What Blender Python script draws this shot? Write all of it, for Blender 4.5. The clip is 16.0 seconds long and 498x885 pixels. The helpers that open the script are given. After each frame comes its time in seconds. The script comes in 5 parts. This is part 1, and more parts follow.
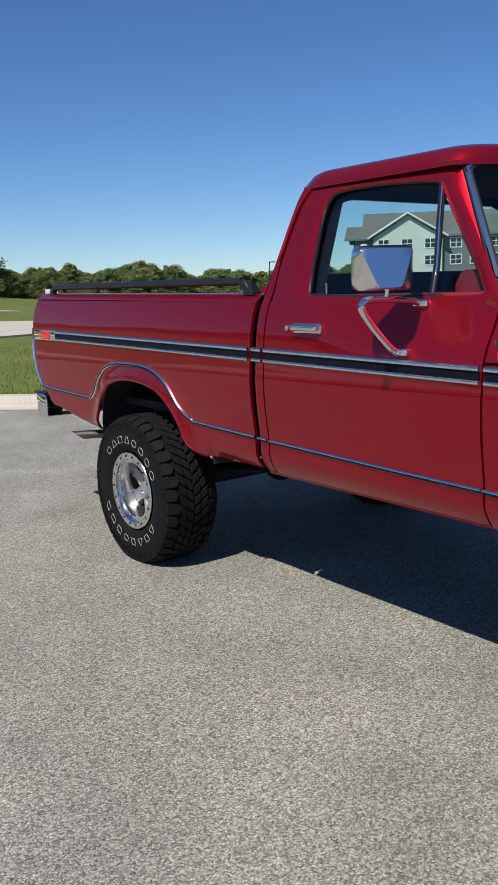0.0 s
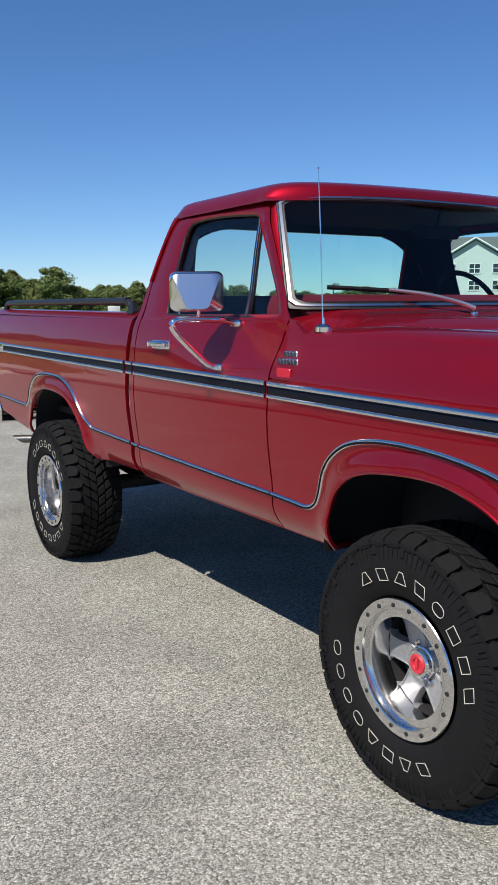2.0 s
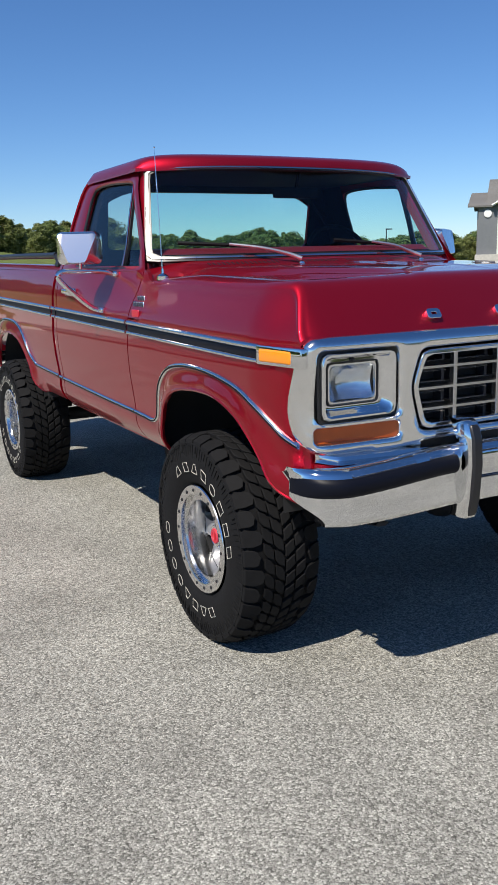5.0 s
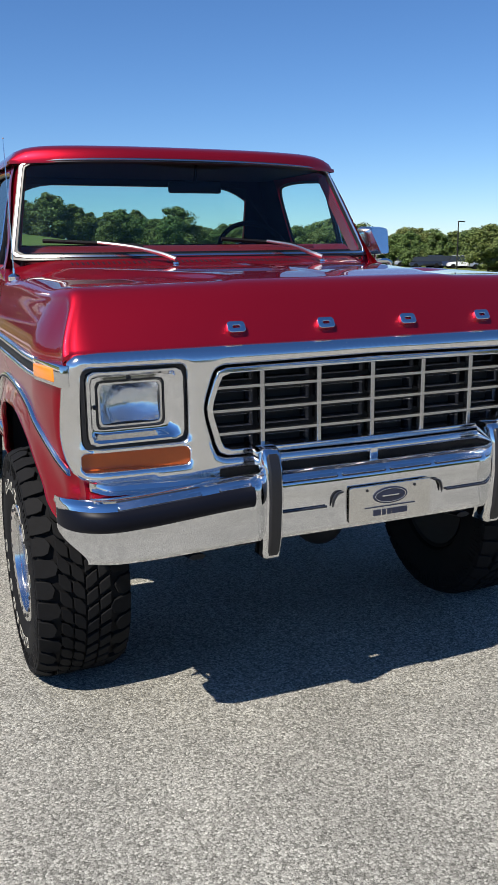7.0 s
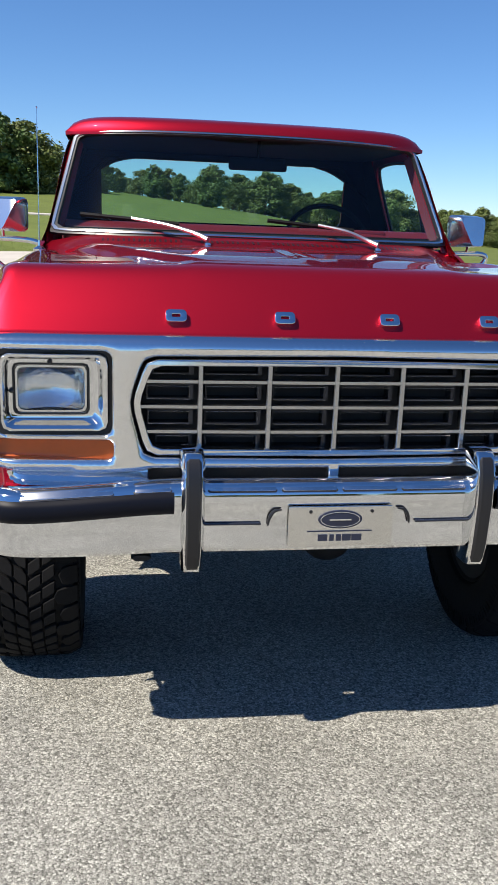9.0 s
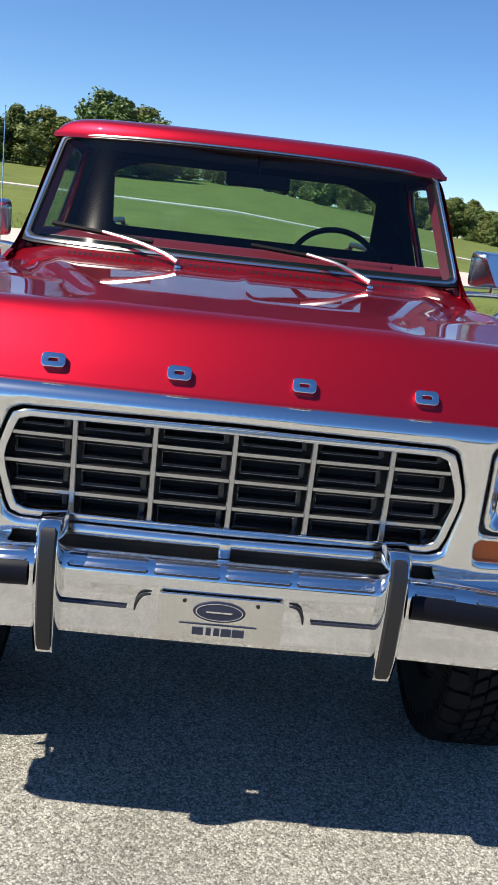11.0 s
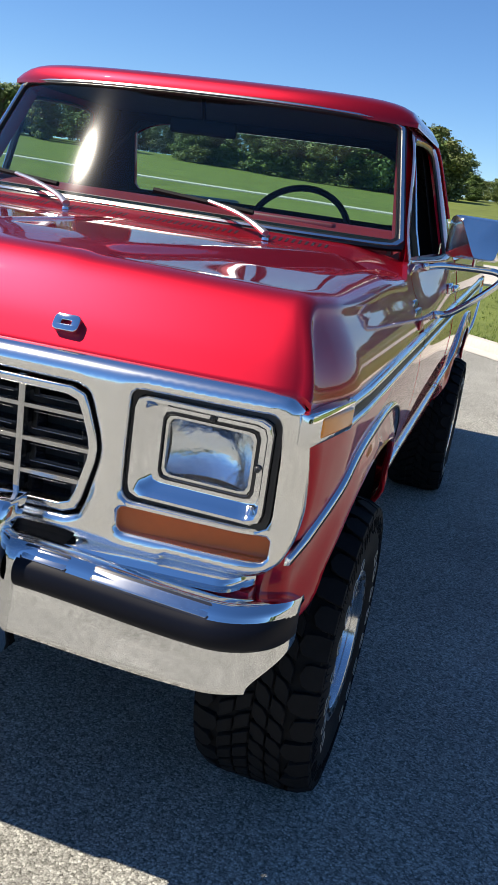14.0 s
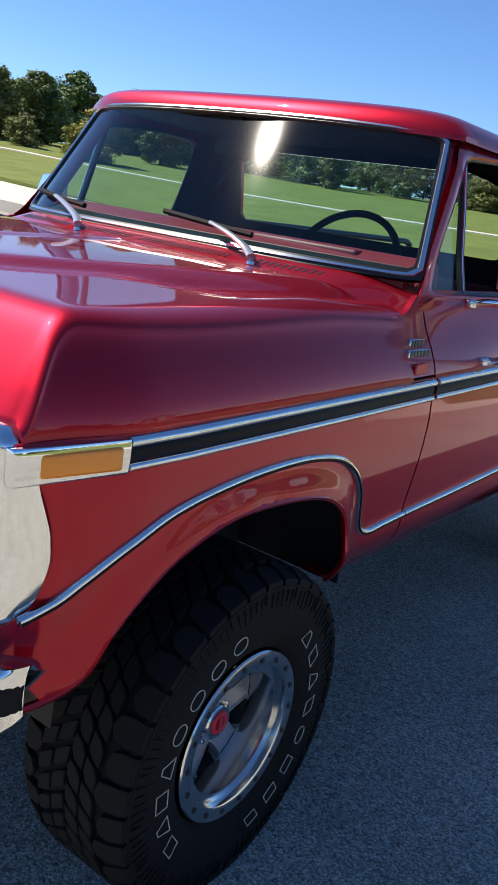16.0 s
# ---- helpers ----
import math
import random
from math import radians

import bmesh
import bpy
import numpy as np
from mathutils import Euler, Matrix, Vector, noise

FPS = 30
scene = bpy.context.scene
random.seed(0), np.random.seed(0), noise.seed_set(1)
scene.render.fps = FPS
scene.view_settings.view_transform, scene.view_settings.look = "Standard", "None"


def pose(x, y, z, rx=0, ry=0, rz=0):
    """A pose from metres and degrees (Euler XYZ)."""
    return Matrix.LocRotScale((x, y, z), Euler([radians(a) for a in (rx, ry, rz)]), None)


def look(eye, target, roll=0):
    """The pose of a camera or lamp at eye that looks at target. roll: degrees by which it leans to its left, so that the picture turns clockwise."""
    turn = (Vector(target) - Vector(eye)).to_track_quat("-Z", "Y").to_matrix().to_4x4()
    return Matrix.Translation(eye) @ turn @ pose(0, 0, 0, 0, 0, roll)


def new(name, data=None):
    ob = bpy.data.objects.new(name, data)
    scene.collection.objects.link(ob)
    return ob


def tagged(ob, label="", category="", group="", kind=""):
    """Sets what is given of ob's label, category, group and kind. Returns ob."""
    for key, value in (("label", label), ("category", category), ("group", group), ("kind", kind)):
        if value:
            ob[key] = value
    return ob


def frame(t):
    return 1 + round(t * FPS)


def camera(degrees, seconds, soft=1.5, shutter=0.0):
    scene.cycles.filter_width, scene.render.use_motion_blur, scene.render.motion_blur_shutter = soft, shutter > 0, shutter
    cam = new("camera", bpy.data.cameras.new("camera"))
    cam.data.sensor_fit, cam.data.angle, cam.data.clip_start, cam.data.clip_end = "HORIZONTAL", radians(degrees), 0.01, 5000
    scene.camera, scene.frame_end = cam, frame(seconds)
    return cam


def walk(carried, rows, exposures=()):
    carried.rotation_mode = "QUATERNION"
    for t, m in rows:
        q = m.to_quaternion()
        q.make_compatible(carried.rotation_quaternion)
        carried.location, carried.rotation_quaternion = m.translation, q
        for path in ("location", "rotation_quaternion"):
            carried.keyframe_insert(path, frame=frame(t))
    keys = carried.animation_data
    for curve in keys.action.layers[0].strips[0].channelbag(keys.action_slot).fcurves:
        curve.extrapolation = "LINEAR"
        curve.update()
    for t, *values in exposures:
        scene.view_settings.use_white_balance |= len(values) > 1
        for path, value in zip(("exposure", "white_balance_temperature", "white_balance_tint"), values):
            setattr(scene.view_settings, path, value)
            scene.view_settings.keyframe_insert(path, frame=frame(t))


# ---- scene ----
cam = camera(32.9, 16.0)
PATH = [
    (0, (-3.156, -0.951, 1.449), (-1.984, 0.629, 1.086), -1.8),
    (0.5, (-2.953, -1.125, 1.43), (-1.715, 0.409, 1.098), -1.5),
    (1, (-2.835, -1.343, 1.438), (-1.624, 0.217, 1.121), -1.0),
    (1.5, (-2.745, -1.591, 1.442), (-1.625, 0.038, 1.136), -0.8),
    (2, (-2.614, -1.739, 1.431), (-1.564, -0.066, 1.118), -0.5),
    (2.5, (-2.603, -2.026, 1.426), (-1.632, -0.312, 1.084), -1.3),
    (3, (-2.696, -2.238, 1.45), (-1.691, -0.542, 1.114), -1.2),
    (3.5, (-2.828, -2.258, 1.436), (-1.757, -0.605, 1.091), 0.1),
    (4, (-2.781, -2.391, 1.434), (-1.698, -0.753, 1.057), 0.3),
    (4.2, (-2.682, -2.497, 1.427), (-1.627, -0.842, 1.04), 0.1),
    (6.3, (-1.737, -2.952, 1.456), (-0.939, -1.177, 0.996), -2.2),
    (6.5, (-1.647, -2.944, 1.452), (-0.852, -1.166, 0.995), -1.7),
    (7, (-1.372, -2.919, 1.462), (-0.604, -1.127, 1.015), -0.7),
    (7.5, (-1.135, -3.003, 1.463), (-0.494, -1.163, 1.012), -1.0),
    (8, (-0.961, -3.027, 1.458), (-0.447, -1.15, 0.998), -0.8),
    (8.2, (-0.89, -3.002, 1.454), (-0.408, -1.117, 0.989), -0.3),
    (10.3, (-0.218, -2.678, 1.594), (-0.107, -0.751, 1.072), 4.9),
    (10.5, (-0.179, -2.63, 1.614), (-0.052, -0.702, 1.098), 5.5),
    (11, (-0.063, -2.586, 1.61), (0.032, -0.656, 1.094), 6.4),
    (11.5, (0.163, -2.569, 1.605), (0.075, -0.647, 1.059), 6.9),
    (12, (0.381, -2.546, 1.58), (0.195, -0.623, 1.06), 6.3),
    (12.5, (0.553, -2.422, 1.556), (0.372, -0.493, 1.062), 6.8),
    (13, (0.782, -2.361, 1.53), (0.526, -0.447, 1.01), 6.8),
    (13.5, (1.058, -2.296, 1.522), (0.621, -0.417, 0.994), 6.7),
    (14, (1.253, -2.11, 1.519), (0.724, -0.261, 0.971), 8.2),
    (14.5, (1.476, -1.962, 1.511), (0.824, -0.159, 0.942), 7.4),
    (15, (1.698, -1.826, 1.53), (0.824, -0.123, 0.95), 6.7),
    (15.5, (1.797, -1.632, 1.525), (0.818, 0.018, 0.959), 7.5),
    (16, (1.916, -1.443, 1.563), (0.81, 0.135, 1.027), 8.7),
]
EXPOSURES = [(0, .03, 6500, 10), (1, .22, 6500, 10), (2.5, .26, 6500, 10), (4, .26, 6500, 10), (7, .34, 6500, 10), (8, .40, 6550, 10), (10.5, .66, 6750, 9), (13, .64, 6800, 9), (14.5, .66, 6820, 10), (16, .82, 6850, 11)]
walk(cam, [(t, look(eye, target, roll)) for t, eye, target, roll in PATH], EXPOSURES)

from mathutils.geometry import delaunay_2d_cdt

# ---- world, sun ----
SUN_FROM = Vector((-0.70, -0.31, 1.0)).normalized()
world = bpy.data.worlds.new("sky")
scene.world = world
world.use_nodes = True
wn = world.node_tree
sky = wn.nodes.new("ShaderNodeTexSky")
sky.sky_type = "NISHITA"
sky.sun_disc = False
sky.sun_elevation = math.asin(SUN_FROM.z)
sky.sun_rotation = math.atan2(SUN_FROM.x, SUN_FROM.y)
sky.altitude, sky.air_density, sky.dust_density, sky.ozone_density = 2500, 1.15, 0.0, 4.0
sat = wn.nodes.new("ShaderNodeHueSaturation")
sat.inputs["Saturation"].default_value = 1.12
wn.links.new(sky.outputs[0], sat.inputs["Color"])
tint = wn.nodes.new("ShaderNodeMix")
tint.data_type, tint.blend_type = "RGBA", "MULTIPLY"
tint.inputs["Factor"].default_value = 1.0
tint.inputs["B"].default_value = (.84, .97, 1.14, 1)
wn.links.new(sat.outputs[0], tint.inputs["A"])
wn.links.new(tint.outputs["Result"], wn.nodes["Background"].inputs[0])
wn.nodes["Background"].inputs[1].default_value = 0.088
sun = new("sun", bpy.data.lights.new("sun", "SUN"))
sun.data.energy, sun.data.angle, sun.data.color = 5.0, radians(0.53), (1.0, 0.93, 0.83)
sun.matrix_world = look((0, 0, 30), Vector((0, 0, 30)) - SUN_FROM)


# ---- materials ----
def mat(name, color, rough=0.5, metal=0.0, coat=0.0, bump=0.0, scale=30.0, vary=0.0, spec=0.5, detail=4.0, bump_dist=0.01):
    """Principled material with colour variation at two scales and a fine relief."""
    m = bpy.data.materials.new(name)
    m.use_nodes = True
    nt = m.node_tree
    b = nt.nodes["Principled BSDF"]
    b.inputs["Base Color"].default_value = (*color, 1)
    b.inputs["Roughness"].default_value = rough
    b.inputs["Metallic"].default_value = metal
    b.inputs["Coat Weight"].default_value = coat
    b.inputs["Coat Roughness"].default_value = 0.02
    b.inputs["Specular IOR Level"].default_value = spec
    tc = nt.nodes.new("ShaderNodeTexCoord")
    if vary:
        n1, n2 = nt.nodes.new("ShaderNodeTexNoise"), nt.nodes.new("ShaderNodeTexNoise")
        n1.inputs["Scale"].default_value, n2.inputs["Scale"].default_value = scale, scale * 0.07
        n1.inputs["Detail"].default_value = n2.inputs["Detail"].default_value = detail
        add = nt.nodes.new("ShaderNodeMath")
        nt.links.new(tc.outputs["Object"], n1.inputs["Vector"])
        nt.links.new(tc.outputs["Object"], n2.inputs["Vector"])
        nt.links.new(n1.outputs["Fac"], add.inputs[0])
        nt.links.new(n2.outputs["Fac"], add.inputs[1])
        mr = nt.nodes.new("ShaderNodeMapRange")
        mr.inputs["From Min"].default_value, mr.inputs["From Max"].default_value = 0.6, 1.4
        mr.inputs["To Min"].default_value, mr.inputs["To Max"].default_value = 1 - vary, 1 + vary
        nt.links.new(add.outputs[0], mr.inputs["Value"])
        hv = nt.nodes.new("ShaderNodeHueSaturation")
        hv.inputs["Color"].default_value = (*color, 1)
        nt.links.new(mr.outputs[0], hv.inputs["Value"])
        nt.links.new(hv.outputs[0], b.inputs["Base Color"])
    if bump:
        nb, bp = nt.nodes.new("ShaderNodeTexNoise"), nt.nodes.new("ShaderNodeBump")
        nb.inputs["Scale"].default_value, nb.inputs["Detail"].default_value = scale * 1.7, detail
        bp.inputs["Strength"].default_value, bp.inputs["Distance"].default_value = bump, bump_dist
        nt.links.new(tc.outputs["Object"], nb.inputs["Vector"])
        nt.links.new(nb.outputs["Fac"], bp.inputs["Height"])
        nt.links.new(bp.outputs[0], b.inputs["Normal"])
    return m


def glass_mat(name, tint, gloss=.06, rough=0.0, dust=0.0):
    """Thin glazing: tinted see-through with a Fresnel reflection."""
    m = bpy.data.materials.new(name)
    m.use_nodes = True
    nt = m.node_tree
    nt.nodes.clear()
    out, mix = nt.nodes.new("ShaderNodeOutputMaterial"), nt.nodes.new("ShaderNodeMixShader")
    tr, gl, lw = nt.nodes.new("ShaderNodeBsdfTransparent"), nt.nodes.new("ShaderNodeBsdfGlossy"), nt.nodes.new("ShaderNodeLayerWeight")
    pw, fr = nt.nodes.new("ShaderNodeMath"), nt.nodes.new("ShaderNodeMath")
    tr.inputs[0].default_value = (*tint, 1)
    gl.inputs["Roughness"].default_value = rough
    lw.inputs["Blend"].default_value = .5
    pw.operation, pw.inputs[1].default_value = "POWER", 5.0
    fr.operation, fr.inputs[1].default_value, fr.inputs[2].default_value = "MULTIPLY_ADD", .94, gloss
    nt.links.new(lw.outputs["Facing"], pw.inputs[0])
    nt.links.new(pw.outputs[0], fr.inputs[0])
    nt.links.new(fr.outputs[0], mix.inputs[0])
    nt.links.new(tr.outputs[0], mix.inputs[1])
    nt.links.new(gl.outputs[0], mix.inputs[2])
    nt.links.new(mix.outputs[0], out.inputs[0])
    if dust:
        film, veil = nt.nodes.new("ShaderNodeBsdfGlossy"), nt.nodes.new("ShaderNodeMixShader")
        film.inputs["Roughness"].default_value = .42
        veil.inputs[0].default_value = dust
        nt.links.new(mix.outputs[0], veil.inputs[1])
        nt.links.new(film.outputs[0], veil.inputs[2])
        nt.links.new(veil.outputs[0], out.inputs[0])
    return m


PAINT = mat("red_metallic_paint", (0.370, 0.006, 0.020), 0.43, 0.82, coat=1.0, spec=.1)
PAINT.node_tree.nodes["Principled BSDF"].inputs["Coat IOR"].default_value = 1.36
CHROME = mat("chrome", (0.78, 0.785, 0.79), 0.05, 1.0)
SPOKE_ALU = mat("cast_aluminium", (0.42, 0.42, 0.425), 0.42, 0.55, vary=0.15, scale=70)
SATIN = mat("brushed_aluminium", (0.72, 0.72, 0.72), 0.16, 1.0, vary=0.12, scale=60)
BLACK = mat("black_trim", (0.012, 0.012, 0.014), 0.38)
BLACKBLUE = mat("black_insert", (0.02, 0.022, 0.03), 0.25)
RUBBER = mat("tyre_rubber", (0.0075, 0.0075, 0.008), 0.78, bump=0.25, scale=55, vary=0.25, spec=.18, bump_dist=0.003)
WHITELINE = mat("white_tyre_outline", (0.46, 0.45, 0.39), 0.7)
WIPER_ALU = mat("wiper_arm_metal", (0.62, 0.62, 0.62), 0.34, 0.9, vary=.05, scale=40)
EXHAUST = mat("sooty_steel", (0.16, 0.155, 0.15), 0.36, 0.9, vary=.25, scale=35)
INSERT = mat("navy_black_insert", (0.005, 0.006, 0.011), 0.42, spec=.12)
PLATE_METAL = mat("hammered_plate_metal", (0.74, 0.73, 0.70), 0.10, 1.0, bump=.35, scale=130, bump_dist=.002)
WIPER = mat("wiper_rubber", (0.006, 0.006, 0.007), 0.75, spec=.2)
UNDER = mat("black_underbody", (0.012, 0.012, 0.013), 0.7, vary=0.3, scale=20)
AMBER = mat("amber_lens", (0.90, 0.27, 0.010), 0.12, coat=0.6)
AMBER_DARK = mat("dark_amber_lens", (0.40, 0.075, 0.010), 0.3, coat=0.15, vary=.1, scale=40)
REDLENS = mat("red_lens", (0.65, 0.02, 0.02), 0.15, coat=0.6)
REDHUB = mat("red_hub_paint", (0.55, 0.03, 0.05), 0.4)
DASH = mat("dark_red_vinyl", (0.22, 0.012, 0.024), 0.5, bump=0.15, scale=120, vary=0.12, bump_dist=0.002)
SEAT = mat("maroon_seat_cloth", (0.11, 0.010, 0.016), 0.85, bump=.2, scale=160, vary=.15, spec=.2, bump_dist=.002)
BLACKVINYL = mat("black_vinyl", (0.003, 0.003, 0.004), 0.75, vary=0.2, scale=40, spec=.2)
GLASS = glass_mat("tinted_glass", (0.80, 0.90, 0.88))
WINDSHIELD = glass_mat("tinted_windshield_glass", (0.66, 0.87, 0.86), .045, .045)
LENS = glass_mat("clear_lens", (0.90, 0.92, 0.93), .06, .05, .035)
MIRROR = mat("chrome_mirror_shell", (0.86, 0.86, 0.86), 0.20, 1.0)
SURROUND = mat("polished_surround_metal", (0.84, 0.84, 0.835), 0.15, 1.0)
TRIM = mat("bright_trim_metal", (0.78, 0.78, 0.775), 0.13, 1.0)
MOULDING = mat("stainless_moulding", (0.70, 0.70, 0.69), 0.20, 1.0)
GRILLE_METAL = mat("grey_grille_metal", (0.50, 0.50, 0.50), 0.24, 1.0, vary=.06, scale=40)
REFLECTOR = mat("lamp_reflector", (0.86, 0.87, 0.88), 0.14, 1.0, bump=.5, scale=16, bump_dist=.006)
BADGE = mat("badge_dark_blue", (0.02, 0.025, 0.05), 0.3)
BADGERED = mat("badge_red", (0.45, 0.01, 0.03), 0.3)


# ---- mesh helpers ----
def mesh_of(bm, name, smooth=True):
    bmesh.ops.recalc_face_normals(bm, faces=bm.faces)
    me = bpy.data.meshes.new(name)
    bm.to_mesh(me)
    bm.free()
    if smooth:
        me.polygons.foreach_set("use_smooth", [True] * len(me.polygons))
        me.set_sharp_from_angle(angle=radians(38))
    return me


def part(name, bm, material, parent, label=""):
    me = bm if isinstance(bm, bpy.types.Mesh) else mesh_of(bm, name)
    if not me.materials:
        me.materials.append(material)
    ob = new(name, me)
    ob.parent = parent
    if label:
        tagged(ob, label)
    return ob


def thing(name, label, category, at=(0, 0, 0), group="", kind=""):
    ob = new(name)
    ob.location = at
    ob.empty_display_size = 0.1
    return tagged(ob, label, category, group, kind)


def surf(fn, nu, nv, bm=None):
    """A sheet of nu x nv faces over u, v in 0..1."""
    bm = bm or bmesh.new()
    vs = [[bm.verts.new(fn(i / nu, j / nv)) for j in range(nv + 1)] for i in range(nu + 1)]
    for i in range(nu):
        for j in range(nv):
            bm.faces.new((vs[i][j], vs[i + 1][j], vs[i + 1][j + 1], vs[i][j + 1]))
    return bm


def rim(bm, offset):
    """Folds the open edges of a sheet over by an offset, which gives it thickness."""
    edges = [e for e in bm.edges if e.is_boundary]
    made = {}
    for e in edges:
        for v in e.verts:
            if v not in made:
                made[v] = bm.verts.new(v.co + Vector(offset))
    for e in edges:
        a, b = e.verts
        bm.faces.new((a, b, made[b], made[a]))
    return bm


def box(bm, x0, x1, y0, y1, z0, z1, bevel=0.0, seg=2):
    geo = bmesh.ops.create_cube(bm, size=1)["verts"]
    for v in geo:
        v.co = Vector((x0 + (v.co.x + .5) * (x1 - x0), y0 + (v.co.y + .5) * (y1 - y0), z0 + (v.co.z + .5) * (z1 - z0)))
    if bevel:
        es = {e for v in geo for e in v.link_edges}
        bmesh.ops.bevel(bm, geom=list(es), offset=bevel, segments=seg, affect="EDGES", profile=0.5)
    return bm


def tube(bm, pts, r, n=10, flat=1.0, closed=False):
    """A round bar along points; r may be a list."""
    pts = [Vector(p) for p in pts]
    rings, m = [], len(pts)
    up = Vector((0, 0, 1))
    for i, p in enumerate(pts):
        a = pts[(i - 1) % m] if closed or i else p
        b = pts[(i + 1) % m] if closed or i < m - 1 else p
        d = (b - a).normalized()
        side = d.cross(up)
        if side.length < 0.05:
            side = d.cross(Vector((1, 0, 0)))
        side.normalize()
        top = side.cross(d)
        rr = r[i] if isinstance(r, (list, tuple)) else r
        rings.append([bm.verts.new(p + side * rr * math.cos(t) * flat + top * rr * math.sin(t)) for t in (2 * math.pi * k / n for k in range(n))])
    for i in range(m if closed else m - 1):
        A, B = rings[i], rings[(i + 1) % m]
        for k in range(n):
            bm.faces.new((A[k], A[(k + 1) % n], B[(k + 1) % n], B[k]))
    if not closed:
        bm.faces.new(rings[0])
        bm.faces.new(rings[-1][::-1])
    return bm


def smooth_line(pts, n=6):
    """Catmull-Rom through points of any length."""
    P = [np.array(p, float) for p in pts]
    P = [2 * P[0] - P[1]] + P + [2 * P[-1] - P[-2]]
    out = []
    for i in range(1, len(P) - 2):
        for k in range(n):
            t = k / n
            a, b, c, d = P[i - 1:i + 3]
            out.append(0.5 * (2 * b + (c - a) * t + (2 * a - 5 * b + 4 * c - d) * t * t + (3 * b - a - 3 * c + d) * t ** 3))
    out.append(P[-2])
    return [tuple(map(float, p)) for p in out]


def lathe(bm, prof_, n=64):
    """Turns (along, radius) round the x axis."""
    rings = []
    for k in range(n):
        t = 2 * math.pi * k / n
        rings.append([bm.verts.new((x, r * math.cos(t), r * math.sin(t))) for x, r in prof_])
    for k in range(n):
        A, B = rings[k], rings[(k + 1) % n]
        for i in range(len(prof_) - 1):
            bm.faces.new((A[i], A[i + 1], B[i + 1], B[i]))
    return bm


def resample(loop, n):
    P = [np.array(p, float) for p in loop]
    P.append(P[0])
    d = [0.0]
    for a, b in zip(P, P[1:]):
        d.append(d[-1] + float(np.linalg.norm(b - a)))
    out = []
    for k in range(n):
        s = d[-1] * k / n
        i = max(j for j in range(len(d) - 1) if d[j] <= s + 1e-9)
        t = (s - d[i]) / max(d[i + 1] - d[i], 1e-9)
        out.append(P[i] * (1 - t) + P[i + 1] * t)
    return out


def rrect(x0, x1, z0, z1, r, n=5):
    """Rounded rectangle, starting at the middle of its top."""
    pts = [((x0 + x1) / 2, z1)]
    for cx, cz, a in ((x1 - r, z1 - r, 90), (x1 - r, z0 + r, 0), (x0 + r, z0 + r, -90), (x0 + r, z1 - r, -180)):
        for k in range(n + 1):
            t = radians(a - 90 * k / n)
            pts.append((cx + r * math.cos(t), cz + r * math.sin(t)))
    return pts


def loft(bm, loops, cap_first=False, cap_last=False):
    rs = [[bm.verts.new(p) for p in lp] for lp in loops]
    n = len(rs[0])
    for A, B in zip(rs, rs[1:]):
        for k in range(n):
            bm.faces.new((A[k], A[(k + 1) % n], B[(k + 1) % n], B[k]))
    if cap_first:
        bm.faces.new(rs[0])
    if cap_last:
        bm.faces.new(rs[-1])
    return bm


def plate(outer, holes, thick, bevel, put=None, res=2):
    """A flat plate in (a, b) with holes, rounded edges, thickness along the third axis; put maps a vertex."""
    cu = bpy.data.curves.new("plate", "CURVE")
    cu.dimensions, cu.fill_mode, cu.extrude, cu.bevel_depth, cu.bevel_resolution = "2D", "BOTH", thick / 2, bevel, res
    for lp in (outer, *holes):
        sp = cu.splines.new("POLY")
        sp.points.add(len(lp) - 1)
        for q, p in zip(sp.points, lp):
            q.co = (p[0], p[1], 0, 1)
        sp.use_cyclic_u = True
    tmp = bpy.data.objects.new("plate", cu)
    me = bpy.data.meshes.new_from_object(tmp)
    bpy.data.objects.remove(tmp)
    bm = bmesh.new()
    bm.from_mesh(me)
    bpy.data.meshes.remove(me)
    bmesh.ops.remove_doubles(bm, verts=bm.verts, dist=1e-5)
    if put:
        for v in bm.verts:
            v.co = put(v.co)
    return bm


def clamp(x, a=0.0, b=1.0):
    return max(a, min(b, x))


def sstep(a, b, x):
    t = clamp((x - a) / (b - a))
    return t * t * (3 - 2 * t)


# ---- pickup truck: front axle at y = 0, nose towards -y, driver's side towards +x ----
truck = thing("pickup_truck", "lifted dark red metallic pickup truck with chrome trim parked on asphalt", "pickup truck")
_z = np.array([.50, .615, .650, .70, .745, .78, .95, 1.06, 1.12, 1.17, 1.26, 1.35, 1.42, 1.80, 1.86, 1.95])
_x = np.array([.86, .885, .925, .958, .968, .963, .984, .989, .984, .982, .976, .955, .924, .802, .775, .72])
_zz = np.linspace(.5, 1.95, 300)
_xx = np.interp(_zz, _z, _x)
_xx = np.convolve(np.pad(_xx, 5, mode="edge"), np.ones(11) / 11, "valid")


def prof(z, y=1.7):
    """Half width of the body at a height; the cab narrows towards the windshield."""
    slim = .046 * sstep(1.66, .80, y) * sstep(1.17, 1.345, z) * (1 - .70 * sstep(1.45, 1.80, z))
    return float(np.interp(z, _zz, _xx)) - slim


def tuck(y):
    """How far the body side draws in at the nose."""
    return .042 * sstep(-.38, -.67, y)


def belt(y):
    """Top of the side moulding."""
    return 1.166 + 0.0125 * (y + .44)


